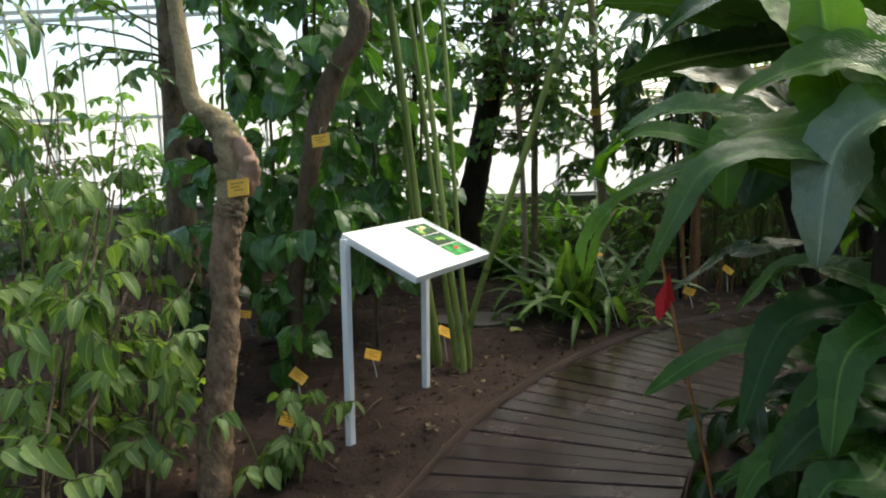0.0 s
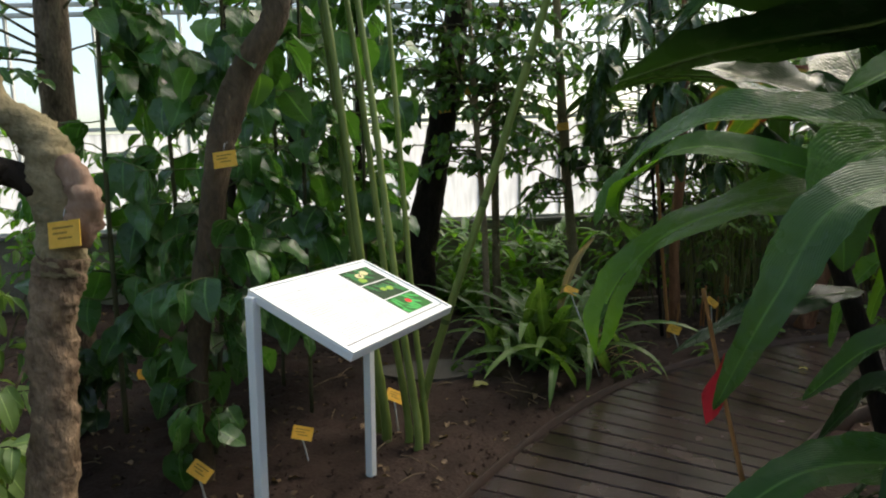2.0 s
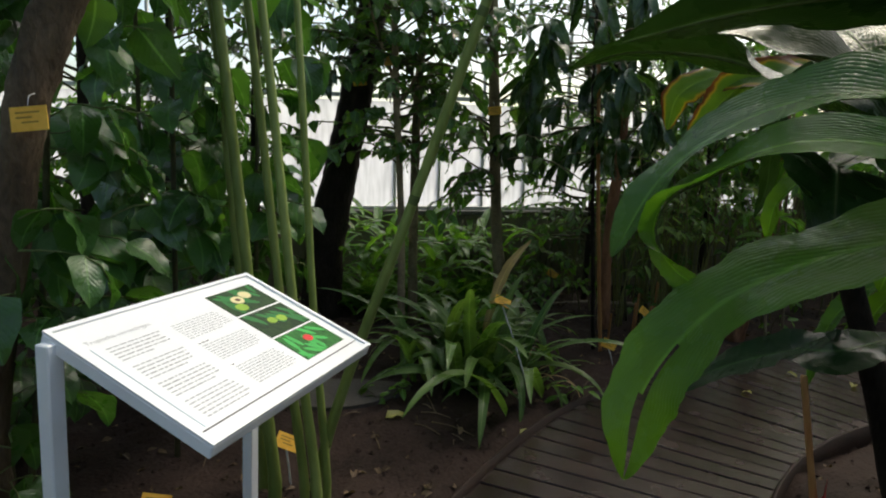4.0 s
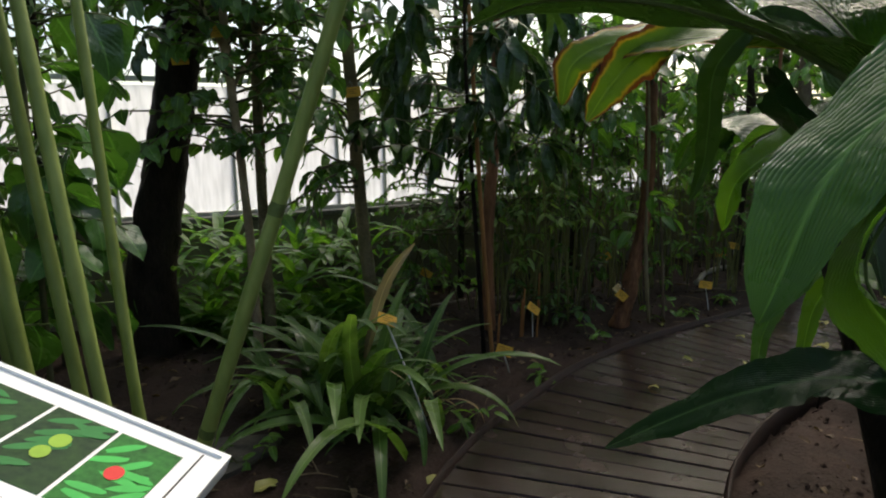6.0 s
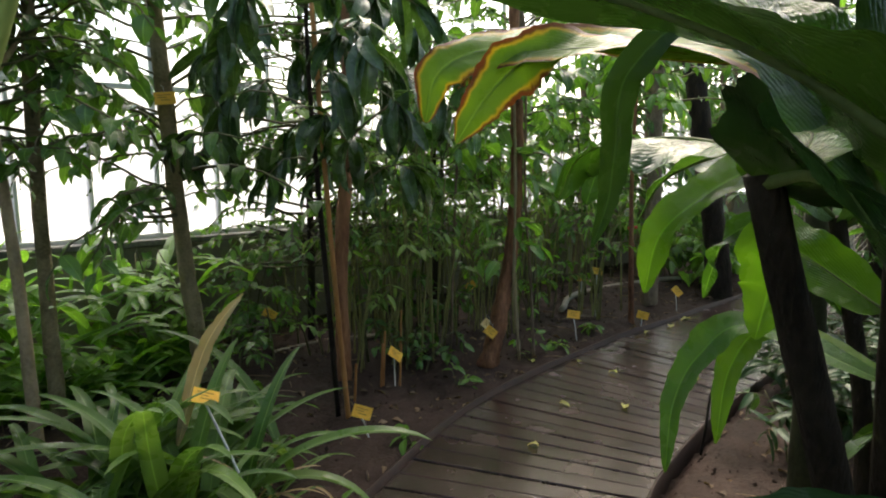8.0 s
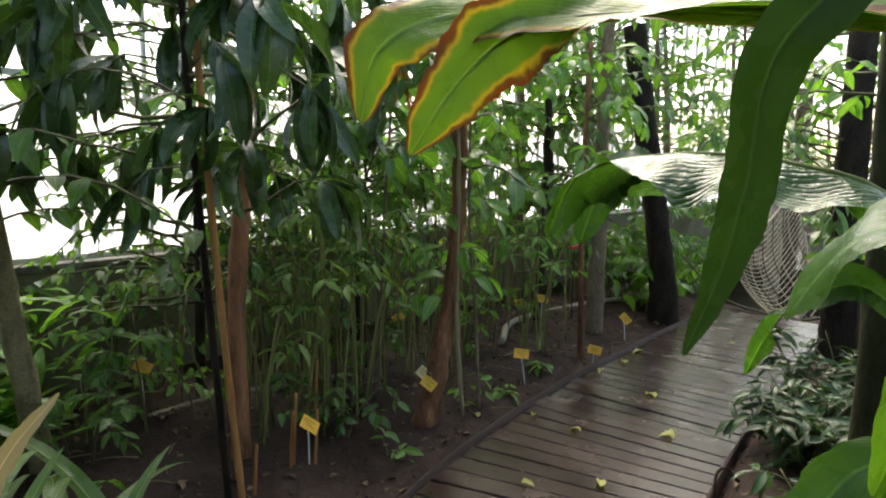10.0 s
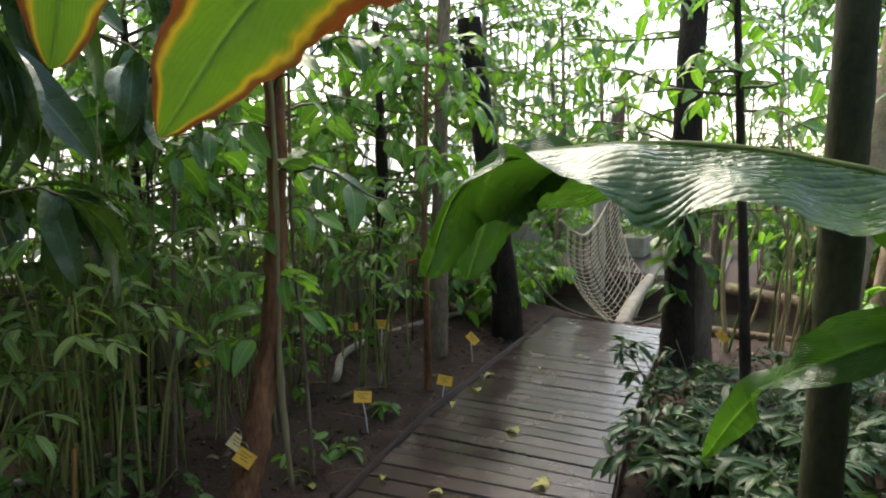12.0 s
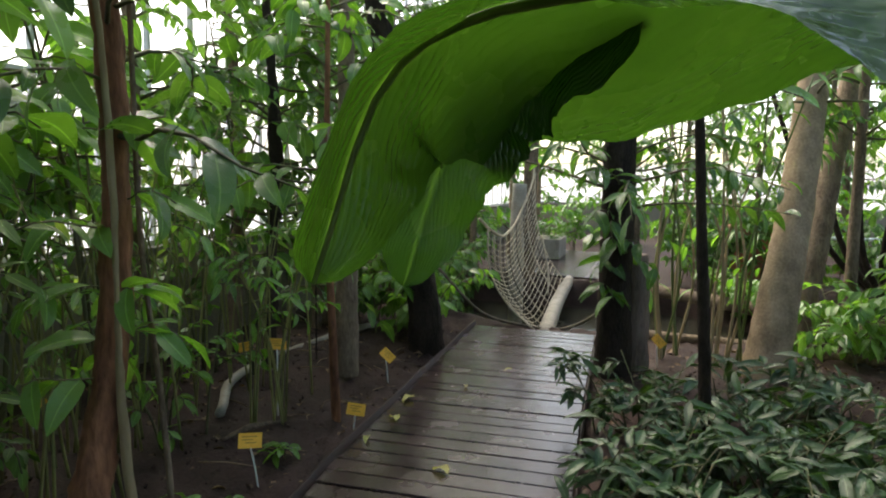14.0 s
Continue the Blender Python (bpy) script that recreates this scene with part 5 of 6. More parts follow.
blade("leaf", t, L_BIG_SHADED, [(1.72, 2.84, 1.4), (1.65, 2.95, 1.5), (1.62, 3.08, 1.6), (1.6, 3.28, 1.71), (1.5, 3.5, 1.8), (1.3, 3.75, 1.84), (1.12, 3.9, 1.78)], 0.42, (0.2, 0.1, 0.97), 0.12, wave=0.04, seed=40, label="huge wet leaf arching over the boardwalk, coloured as in shade")
blade("leaf", t, L_BIG_SHADED, [(1.68, 3.14, 1.4), (1.62, 3.02, 1.42), (1.52, 2.9, 1.34), (1.4, 2.76, 1.12)], 0.42, (0.4, -0.3, 0.9), 0.15, seed=41)
blade("leaf", t, L_BIG_SHADED, [(1.72, 2.84, 1.45), (1.5, 2.75, 1.62), (1.25, 2.85, 1.72), (1.1, 3.0, 1.8)], 0.3, (0.2, -0.6, 0.8), 0.2, seed=42)
blade("leaf", t, L_BIG_LIT, [(1.68, 3.14, 1.42), (1.76, 3.18, 1.43), (1.73, 3.26, 1.38), (1.71, 3.36, 1.28), (1.72, 3.4, 1.14)], 0.11, (-0.5, -0.4, 0.8), 0.35, wave=0.08, seed=43)
blade("leaf", t, L_BIG, [(1.7, 3.1, 1.42), (1.88, 3.14, 1.5), (1.91, 3.3, 1.47), (1.88, 3.46, 1.4), (1.88, 3.54, 1.28)], 0.22, (-0.2, -0.1, 0.95), 0.1, wave=0.08, seed=44)
blade("leaf", t, L_BIG_SHADED, [(1.72, 2.84, 0.95), (1.45, 2.75, 0.95), (1.43, 2.9, 0.9), (1.36, 3.1, 0.78), (1.24, 3.34, 0.58)], 0.17, (-0.4, -0.3, 0.85), 0.12, wave=0.05, seed=45, label="low wet leaf held over the boardwalk edge")
blade("leaf", t, L_BIG, [(2.25, 3.05, 0.9), (2.3, 3.42, 0.96), (2.24, 3.54, 0.85), (2.18, 3.58, 0.7), (2.12, 3.56, 0.5)], 0.1, (-0.6, -0.2, 0.7), 0.35, wave=0.1, seed=46)
blade("leaf", t, L_BIG_LIT, [(2.25, 3.05, 0.9), (2.36, 3.38, 0.95), (2.3, 3.47, 0.82), (2.22, 3.46, 0.6)], 0.1, (-0.6, -0.2, 0.7), 0.3, wave=0.08, seed=47)
blade("leaf", t, L_BIG_LIT, [(2.15, 3.05, 1.1), (2.18, 3.3, 1.22), (2.22, 3.34, 1.1), (2.2, 3.36, 0.95)], 0.18, (-0.7, -0.5, 0.5), 0.1, seed=48)
blade("leaf", t, L_BIG, [(2.02, 3.0, 1.3), (2.0, 3.25, 1.7), (2.1, 3.6, 1.95), (2.1, 4.0, 2.05)], 0.34, (-0.4, -0.4, 0.85), 0.1, seed=50)
blade("leaf", t, L_BIG_SHADED, [(2.02, 3.0, 1.3), (1.9, 3.35, 1.74), (1.84, 3.55, 1.66), (1.86, 3.6, 1.45), (1.88, 3.63, 1.33), (1.87, 3.67, 1.2)], 0.085, (-0.6, -0.6, 0.4), 0.25, seed=51)
blade("leaf", t, L_BIG_SHADED, [(2.02, 3.0, 1.3), (2.3, 2.9, 1.75), (2.65, 2.95, 1.85), (2.95, 3.0, 1.6)], 0.36, (0, -0.2, 1), 0.15, seed=52)
blade("leaf", t, L_BIG, [(1.72, 2.86, 1.45), (1.65, 2.6, 1.9), (1.6, 2.75, 2.2), (1.55, 3.2, 2.35)], 0.36, (-0.2, -0.5, 0.8), 0.1, seed=53)
# overhead leaves in the shade-coloured copy; they also shade the plants below
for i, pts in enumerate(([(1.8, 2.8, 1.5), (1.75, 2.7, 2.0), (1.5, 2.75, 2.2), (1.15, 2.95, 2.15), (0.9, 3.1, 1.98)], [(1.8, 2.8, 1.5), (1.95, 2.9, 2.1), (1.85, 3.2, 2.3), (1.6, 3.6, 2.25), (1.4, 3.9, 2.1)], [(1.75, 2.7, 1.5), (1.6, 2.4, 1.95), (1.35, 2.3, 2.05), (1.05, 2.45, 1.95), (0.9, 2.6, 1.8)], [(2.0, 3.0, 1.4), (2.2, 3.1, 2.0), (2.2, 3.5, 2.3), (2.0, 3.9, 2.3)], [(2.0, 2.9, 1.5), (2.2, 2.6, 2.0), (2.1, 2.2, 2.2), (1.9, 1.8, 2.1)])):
    blade("leaf", t, L_BIG_SHADED, pts, 0.38, (-0.2, -0.4, 0.9), 0.15, wave=0.05, seed=140 + i)
# scorched leaf with two hanging lobes
blade("leaf", t, L_BROWN, [(2.02, 3.0, 1.3), (2.25, 3.45, 1.72), (2.3, 4.05, 1.84), (2.16, 4.42, 1.86), (2.02, 4.55, 1.77), (1.98, 4.58, 1.58)], 0.26, (-0.3, -0.7, 0.6), 0.05, wave=0.06, seed=54, label="yellowing leaf with scorched brown edges")
blade("leaf", t, L_BROWN, [(2.2, 3.4, 1.7), (2.26, 4.0, 1.82), (2.2, 4.25, 1.8), (2.1, 4.36, 1.67), (2.02, 4.44, 1.5)], 0.24, (-0.3, -0.8, 0.4), 0.05, wave=0.06, seed=55)

t = rosette("arching_plant", "broad-leaved plant with one huge leaf arching at head height", (2.95, 3.3), [((2.95, 3.25, -0.05), (2.92, 3.3, 0.6), (2.82, 3.4, 1.25), 0.035)])
blade("leaf", t, L_WET, [(2.8, 3.4, 1.25), (2.68, 3.56, 1.44), (2.66, 3.74, 1.5), (2.67, 3.92, 1.525), (2.67, 4.1, 1.52), (2.62, 4.25, 1.49), (2.55, 4.31, 1.42), (2.5, 4.34, 1.27)], 0.34, (-0.1, 0, 1), -0.5, wave=0.07, curl=1.9, undul=0.055, seed=60, label="huge wet rippled leaf bent down at its tip", b=0.52, quilting=2.5)
blade("leaf_lobe", t, L_WET, [(2.7, 4.12, 1.5), (2.72, 4.24, 1.46), (2.7, 4.3, 1.38), (2.68, 4.34, 1.24)], 0.15, (-0.8, -0.4, 0.4), 0.1, seed=61, b=0.5)
blade("leaf", t, L_BIG, [(2.88, 3.36, 0.9), (2.7, 3.55, 1.2), (2.68, 3.7, 1.16), (2.78, 3.79, 1.05), (2.86, 3.87, 0.88)], 0.105, (-0.6, -0.3, 0.7), 0.25, wave=0.06, seed=62)
blade("leaf", t, L_BIG, [(2.85, 3.4, 1.2), (3.1, 3.3, 1.5), (3.3, 3.2, 1.6), (3.5, 3.0, 1.4)], 0.26, (0, 0, 1), 0.15, seed=63)
blade("leaf", t, L_BIG_SHADED, [(2.85, 3.4, 1.2), (2.8, 3.1, 1.5), (2.75, 2.8, 1.55), (2.75, 2.5, 1.3)], 0.26, (0, 0, 1), 0.15, seed=64)

# ---------------------------------------------------------------- far side of the walk
t = tree("green_barked_tree", "thick smooth dark green trunk close to the boardwalk", (3.25, 3.55))
sp = [(3.3, 3.6, -0.1), (3.29, 3.61, 0.6), (3.27, 3.62, 1.2), (3.22, 3.635, 1.7), (3.2, 3.64, 2.6), (3.2, 3.64, 4.2)]
stem("trunk", t, surface("green_trunk_bark", (0.012, 0.014, 0.008), (0.055, 0.055, 0.028), 0.7, 9, 60, 0.8, stretch=(1, 1, 0.6), spec=0.12), sp, [0.06, 0.05, 0.047, 0.045, 0.04], 14, 60, 0.05, 70)
tw, po = sprays(rng, sp, 0.68, 1, 24, 1.0, 0.4, 0.8, 12)
limbs(t, tw)
strew("foliage", SH_LONG, po, L_MID, t)
t = tree("dark_tree", "dark upright trunk at the end of the boardwalk", (6.65, 4.3))
sp = [(6.62, 4.31, -0.1), (6.58, 4.32, 0.8), (6.56, 4.33, 1.8), (6.52, 4.35, 3.8)]
stem("trunk", t, BARK_DARK, sp, [0.13, 0.115, 0.11, 0.08], 14, 50, 0.05, 71)
tw, po = sprays(rng, sp, 0.48, 1, 44, 1.2, 0.4, 0.8, 12)
limbs(t, tw)
strew("foliage", SH_LONG, po, L_MID, t)
tw, po = sprays(rng, sp, 0.25, 0.5, 10, 0.35, 0.2, 0.9, 4)
limbs(t, tw, "low_twigwork")
hang("leaf", SH_CLIMB, po, L_MID, t, 60)
t = tree("split_log", "split weathered upright log beside a dark trunk", (6.85, 4.18), "log")
stem("log", t, surface("split_wood", (0.07, 0.05, 0.04), (0.24, 0.18, 0.14), 0.8, 10, 60, 1.0, stretch=(1, 1, 0.25), dist=0.02), [(6.84, 4.17, -0.1), (6.83, 4.18, 0.4), (6.82, 4.19, 0.85)], [0.12, 0.1, 0.09], 12, 24, 0.08, 72)
t = tree("dark_cane", "thin dark bent stem rising from low shrubs", (5.3, 3.8))
stem("stem", t, BARK_DARK, [(5.35, 3.78, -0.05), (5.3, 3.82, 0.5), (5.25, 3.87, 1.1), (5.15, 3.93, 1.8), (5.0, 4.0, 2.6)], [0.035, 0.03, 0.026, 0.022, 0.014], 10, 40, 0.06, 73)
tw, po = sprays(rng, [(5.15, 3.93, 1.8), (5.0, 4.0, 2.6)], 0, 1, 14, 0.7, 0.3, 0.8, 8)
limbs(t, tw)
strew("foliage", SH_OVAL, po, L_BRIGHT, t)
t = tree("leaning_tree", "pale smooth ringed trunk leaning over the bed", (6.85, 3.28))
sp = [(6.85, 3.3, -0.1), (6.98, 3.22, 0.5), (7.25, 3.1, 1.2), (7.6, 2.98, 2.1), (8.1, 2.8, 3.5)]
stem("trunk", t, BARK_GREY, sp, [0.17, 0.135, 0.12, 0.11, 0.08], 16, 60, 0.03, 74, rings=0.03)
tw, po = sprays(rng, sp, 0.62, 1, 34, 1.3, 0.3, 0.8, 14)
limbs(t, tw)
strew("foliage", SH_LONG, po, L_FAR, t)
t = tree("leaning_tree", "dark leaning trunk behind the bed", (8.4, 2.95))
stem("trunk", t, BARK, [(8.5, 2.75, -0.1), (8.6, 2.65, 0.8), (8.9, 2.48, 1.8), (9.3, 2.2, 3.2)], [0.1, 0.11, 0.1, 0.08], 12, 40, 0.04, 75)
rr = random.Random(4)
t = tree("cane_cluster", "cluster of thin dry canes behind the bed", (7.3, 3.75), "cane")
for i in range(16):
    x, y = 7.3 + rr.uniform(-0.25, 0.25), 3.72 + rr.uniform(-0.35, 0.3)
    stem("cane", t, STRAW if i % 3 else TWIG_GREEN, [(x, y, -0.05), (x + rr.uniform(-0.1, 0.1), y + rr.uniform(-0.1, 0.1), 0.8), (x + rr.uniform(-0.3, 0.3), y + rr.uniform(-0.3, 0.3), 1.6 + rr.random())], [0.012, 0.01, 0.006], 6, 30, rings=0.15)
po = [aim((7.3 + rng.uniform(-0.5, 0.5), 3.7 + rng.uniform(-0.5, 0.5), rng.uniform(0.5, 2.4)), (rng.randn(), rng.randn(), -0.5), 0, rng.uniform(0.5, 1)) for _ in range(120)]
strew("foliage", SH_LONG, po, L_BRIGHT, t)
SH_RIGHT = [leaf(0.13, 0.036, 6, 2, 0.3, 0.6, 0.03, 0.75, 0.7, s) for s in range(4)]
L_GREY = leaf_material("grey_green_leaf", (0.012, 0.034, 0.012), (0.042, 0.085, 0.03), 0.3, 0.18, 6, spec=0.32)
for i, (x, y, h, n) in enumerate(((4.55, 4.02, 0.36, 9), (4.9, 3.8, 0.36, 9), (4.5, 3.55, 0.4, 9), (5.2, 3.5, 0.36, 8), (5.5, 4.0, 0.38, 8), (5.0, 3.1, 0.36, 8), (5.8, 3.6, 0.34, 7), (4.2, 3.85, 0.3, 7), (4.0, 3.4, 0.4, 8), (4.5, 2.9, 0.4, 8), (5.9, 3.0, 0.3, 7), (3.75, 3.7, 0.3, 6))):
    shrub("edging_shrub", "low spreading shrub of narrow grey-green leaves", (x, y), n, h, 0.2, 5, 7, 0.18, L_GREY, SH_RIGHT, 300 + i, 0.05, (0.5, 1.2), spread=0.14, parts=160 if i < 5 else 0, r0=0.006)
for i in range(5):
    th = tree("dark_palm_cane", "dark diagonal bare stem of a palm", (9.3, 1.5), "palm")
    a = rr.uniform(-0.3, 0.3)
    stem("stem", th, BARK_DARK, [(9.25 + 0.05 * i, 1.75 - 0.06 * i, -0.05), (9.1 + a, 2.0 + 0.25 * i * 0.4, 0.8), (8.9 + a * 2, 2.4 + 0.3 * i - 0.6, 2.3)], [0.035, 0.03, 0.025], 8, 20, 0.04, 80 + i)

# ---------------------------------------------------------------- rope bridge and far bank
BX0, BX1 = 7.86, 10.55
th = thing("rope_bridge", (BX0, 5.1, -0.3), "rope net bridge sagging across a small pond", "bridge")


def net_top(s):
    return Vector((BX0 + 0.15 + (BX1 - BX0 - 0.15) * s, 5.62 + 0.06 * math.sin(3 * s), 0.92 + 0.3 * s - 0.3 * math.sin(math.pi * s) + 0.28 * s ** 4))


def net_at(s, q):
    a = net_top(s)
    low = Vector((BX0 + (BX1 - BX0) * s, 5.12, -0.02 - 0.3 * math.sin(math.pi * s)))
    p = a.lerp(low, q)
    p.z = a.z + (low.z - a.z) * (q ** 0.75)
    p.y = a.y + (low.y - a.y) * (q ** 2.2)
    return p


for i in range(15):
    s = i / 14
    stem("cord", th, ROPE_DARK if i % 2 else ROPE, [net_at(s, q) for q in np.linspace(0, 1, 7)], [0.009, 0.009], 5, 18)
for j in range(22):
    q = j / 21
    stem("cord", th, ROPE, [net_at(s, q) + Vector((0, 0, -0.008 * math.sin(s * 40))) for s in np.linspace(0, 1, 9)], [0.007, 0.007], 5, 26)
stem("hand_rope", th, ROPE, [(BX0 + 0.05, 5.68, 1.0), *[net_top(s) for s in (0.1, 0.4, 0.7, 0.95)], (10.6, 5.66, 1.62)], [0.016, 0.016], 8, 30)
stem("hand_rope", th, ROPE_DARK, [(7.5, 5.95, 0.55), (7.75, 5.6, 0.12), (7.95, 5.2, -0.02), (8.1, 4.85, -0.05), (8.15, 4.55, 0.12), (8.15, 4.3, 0.4)], [0.014, 0.014], 8, 26)
stem("hand_rope", th, ROPE, [(10.5, 5.5, 0.65), (10.2, 5.35, 0.2), (9.9, 5.3, -0.05)], [0.014, 0.014], 8, 14)
th = thing("log", (9.3, 5.08, -0.3), "pale weathered log lying across the pond", "log")
stem("log", th, LOG, [(7.95, 5.02, -0.12), (9.3, 5.1, -0.04), (10.7, 5.14, 0.02)], [0.085, 0.08, 0.075], 12, 24, 0.04, 90)
for i, (x, y, h, r) in enumerate(((10.1, 5.75, 1.35, 0.1), (10.75, 5.72, 2.6, 0.1), (10.8, 4.3, 1.0, 0.08))):
    th = thing("bridge_post", (x, y, -0.3), "weathered wooden bridge post", "post", "bridge posts")
    stem("post", th, LOG if i == 0 else BARK, [(x, y, -0.4), (x, y + 0.01, h * 0.5), (x + 0.02, y, h)], [r, r * 0.95, r * 0.93], 12, 20, 0.03, 92 + i)
th = thing("far_deck", (12.0, 5.1, 0), "wet grey plank deck on the far bank", "deck")
me = bpy.data.meshes.new("board")
bm = box_bm(0, 0, -0.03, 0.135, 1.9, 0, 0.004)
bm.to_mesh(me)
bm.free()
me.materials.append(DECK)
for i in range(24):
    put("board", me, th, m=Matrix.Translation((10.75 + i * 0.145, 4.2, 0.08)))
part("beam", box_bm(10.7, 4.2, -0.35, 10.76, 6.1, 0.045), BARK_DARK, th)
part("beam", box_bm(14.2, 4.2, -0.35, 14.26, 6.1, 0.045), BARK_DARK, th)
th = thing("planter", (13.0, 5.85, 0.08), "wooden planter box with low plants on the deck", "planter")
part("box", box_bm(12.6, 5.55, 0.08, 13.5, 6.0, 0.42, 0.01), LOG, th)
strew("foliage", SH_OVAL, [aim((rng.uniform(12.6, 13.5), rng.uniform(5.55, 6.0), rng.uniform(0.4, 0.7)), (rng.randn(), rng.randn(), 0.6), 0, 1) for _ in range(120)], L_FAR, th)
th = thing("bed_log", (7.7, 3.2, 0), "horizontal log edging the pond bank", "log")
stem("log", th, BARK, [(7.85, 4.3, 0.02), (7.75, 3.2, 0.02), (7.5, 2.2, 0.02), (7.2, 1.0, 0.02)], [0.05, 0.05, 0.045, 0.045], 10, 24, 0.05, 96)
th = thing("bed_log", (9.2, 2.6, 0), "horizontal beam edging the far bank", "log")
stem("log", th, BARK, [(10.5, 4.1, 0.02), (9.4, 2.7, 0.02), (8.5, 1.6, 0.02), (7.9, 0.8, 0.02)], [0.08, 0.08, 0.075, 0.075], 10, 24, 0.05, 97)
th = thing("bed_log", (9.5, 6.3, 0), "horizontal beam along the pond bank", "log")
stem("log", th, BARK, [(7.9, 6.7, 0.0), (9.3, 6.55, 0.02), (10.6, 6.3, 0.02)], [0.05, 0.05, 0.05], 10, 20, 0.05, 98)
th = thing("bed_log", (6.2, 6.6, 0), "pale branch lying on the soil", "log")
stem("log", th, LOG, [(4.9, 6.35, 0.03), (5.6, 6.7, 0.03), (6.9, 6.55, 0.04), (7.7, 6.2, 0.03)], [0.03, 0.028, 0.02], 8, 24, 0.1, 99)
th = thing("bed_log", (2.5, 6.75, 0), "pale stick lying along the bed", "log")
stem("log", th, LOG, [(1.9, 6.75, 0.03), (2.6, 6.75, 0.05), (3.4, 6.6, 0.03)], [0.02, 0.022, 0.015], 8, 16, 0.1, 100)
th = thing("bark_piece", (4.75, 6.05, 0), "pale curled piece of bark on the soil", "bark")
stem("bark", th, BARK, [(4.6, 6.1, 0.03), (4.75, 6.05, 0.045), (4.95, 5.98, 0.02)], [0.008, 0.018, 0.006], 8, 14, 0.15, 101)
th = thing("planter", (12.4, 2.6, 0), "square terracotta planter among the plants", "planter")
part("pot", box_bm(12.1, 2.2, 0, 12.7, 3.0, 0.75, 0.03), TERRACOTTA, th)
part("rim", box_bm(12.06, 2.16, 0.68, 12.74, 3.04, 0.78, 0.01), TERRACOTTA, th)
th = thing("white_frame", (11.4, 1.9, 0), "white tubular stand among the plants", "stand")
for a, b in (((11.3, 2.1, 0), (11.3, 2.1, 0.72)), ((11.3, 2.1, 0.72), (11.4, 1.3, 0.72)), ((11.4, 1.3, 0), (11.4, 1.3, 0.72))):
    stem("tube", th, WHITE, [a, b], [0.022, 0.022], 8, 4)

# greenery in the distance
SH_CHEAP = [[leaf(L, W, 4, 1, 0.25, 0.7, 0, 0.8, 0.75, q) for q in range(3)] for L, W in ((0.14, 0.06), (0.2, 0.055), (0.11, 0.075))]


def far_tree(x, y, h, seed, mat, shapes, n=40, per=11, length=1.1):
    slim_tree("leafy_tree", "leafy greenhouse tree with a dense spreading crown", [(x, y, -0.05), (x + 0.1, y, h * 0.5), (x, y + 0.1, h)], [0.06, 0.05, 0.02], BARK, None, mat, shapes, n, per, length, 0.12, seed=seed, size=(0.9, 1.7))


rr = random.Random(17)
spots = [(9.2, 7.0), (11.4, 6.9), (13.5, 6.6), (16.5, 4.9), (13.4, 1.2), (11.8, 0.6), (10.0, -0.6), (16.5, 2.0), (14.5, -0.5), (17.5, 6.8), (8.6, -0.8), (7.2, -1.2), (6.0, 7.1), (7.2, 7.0), (12.0, -2.5), (5.6, -2.6), (17.5, 0)]
for i, (x, y) in enumerate(spots):
    far_tree(x, y, rr.uniform(2.6, 4.2), 400 + i, (L_FAR, L_MID, L_BRIGHT)[i % 3], SH_CHEAP[i % 3])
for i, (x, y, h) in enumerate(((8.2, 6.4, 0.9), (9.0, 6.7, 1.0), (10.0, 6.5, 1.0), (11.0, 6.6, 1.1), (14.6, 4.6, 1.3), (14.5, 5.6, 1.2), (11.0, 3.3, 0.8), (12.0, 2.0, 1.0), (10.6, 1.6, 0.8), (7.1, 6.2, 0.6), (13.3, 3.1, 1.2), (9.9, 3.0, 0.5), (7.3, 6.6, 1.0), (11.2, 3.7, 1.5), (12.0, 3.4, 1.7), (10.4, 2.2, 1.4), (9.5, 1.4, 1.6), (8.9, 0.7, 1.5), (11.0, 2.8, 1.6), (7.6, 2.6, 0.6), (7.55, 1.9, 0.9))):
    shrub("bank_shrub", "leafy shrub on the far bank", (x, y), 6, h, 0.35, 8, 9, 0.35, (L_FAR, L_BRIGHT)[i % 2], SH_CHEAP[0], 450 + i, 0.5)
for i, (x, y, h) in enumerate(((2.6, 0.4, 2.4), (3.4, 1.6, 2.4), (4.4, 1.4, 2.2), (2.2, -0.8, 2.8), (5.6, 1.0, 2.6), (3.0, -2.2, 3.0), (6.4, 0.2, 2.6), (-2.2, 0.2, 2.2), (-2.6, -1.8, 2.8), (-4.2, 1.5, 2.6), (3.9, 2.3, 1.6))):
    shrub("bed_shrub", "tall leafy shrub in the bed", (x, y), 7, h, 0.5, 10, 10, 0.6, (L_MID, L_DARK)[i % 2], SH_CHEAP[0], 480 + i, 0.5, (0.9, 1.6))
for i, (x, y, h) in enumerate(((8.6, 6.9, 4.2), (10.9, 6.6, 4.4), (8.0, 2.5, 4.2), (4.9, 7.0, 4.2), (6.9, 6.9, 4.4), (9.3, 0.8, 4.2), (11.5, 1.9, 4.4), (8.2, 1.4, 4.0), (12.6, 3.6, 4.2))):
    slim_tree("fine_leaved_tree", "tall fine-leaved tree with a light airy crown", [(x, y, -0.05), (x + 0.1, y, h * 0.5), (x, y + 0.1, h)], [0.05, 0.04, 0.015], BARK, None, (L_FAR, L_BRIGHT)[i % 2], SH_SMALL, 60, 20, 1.1, 0.42, seed=560 + i, size=(0.8, 1.7))

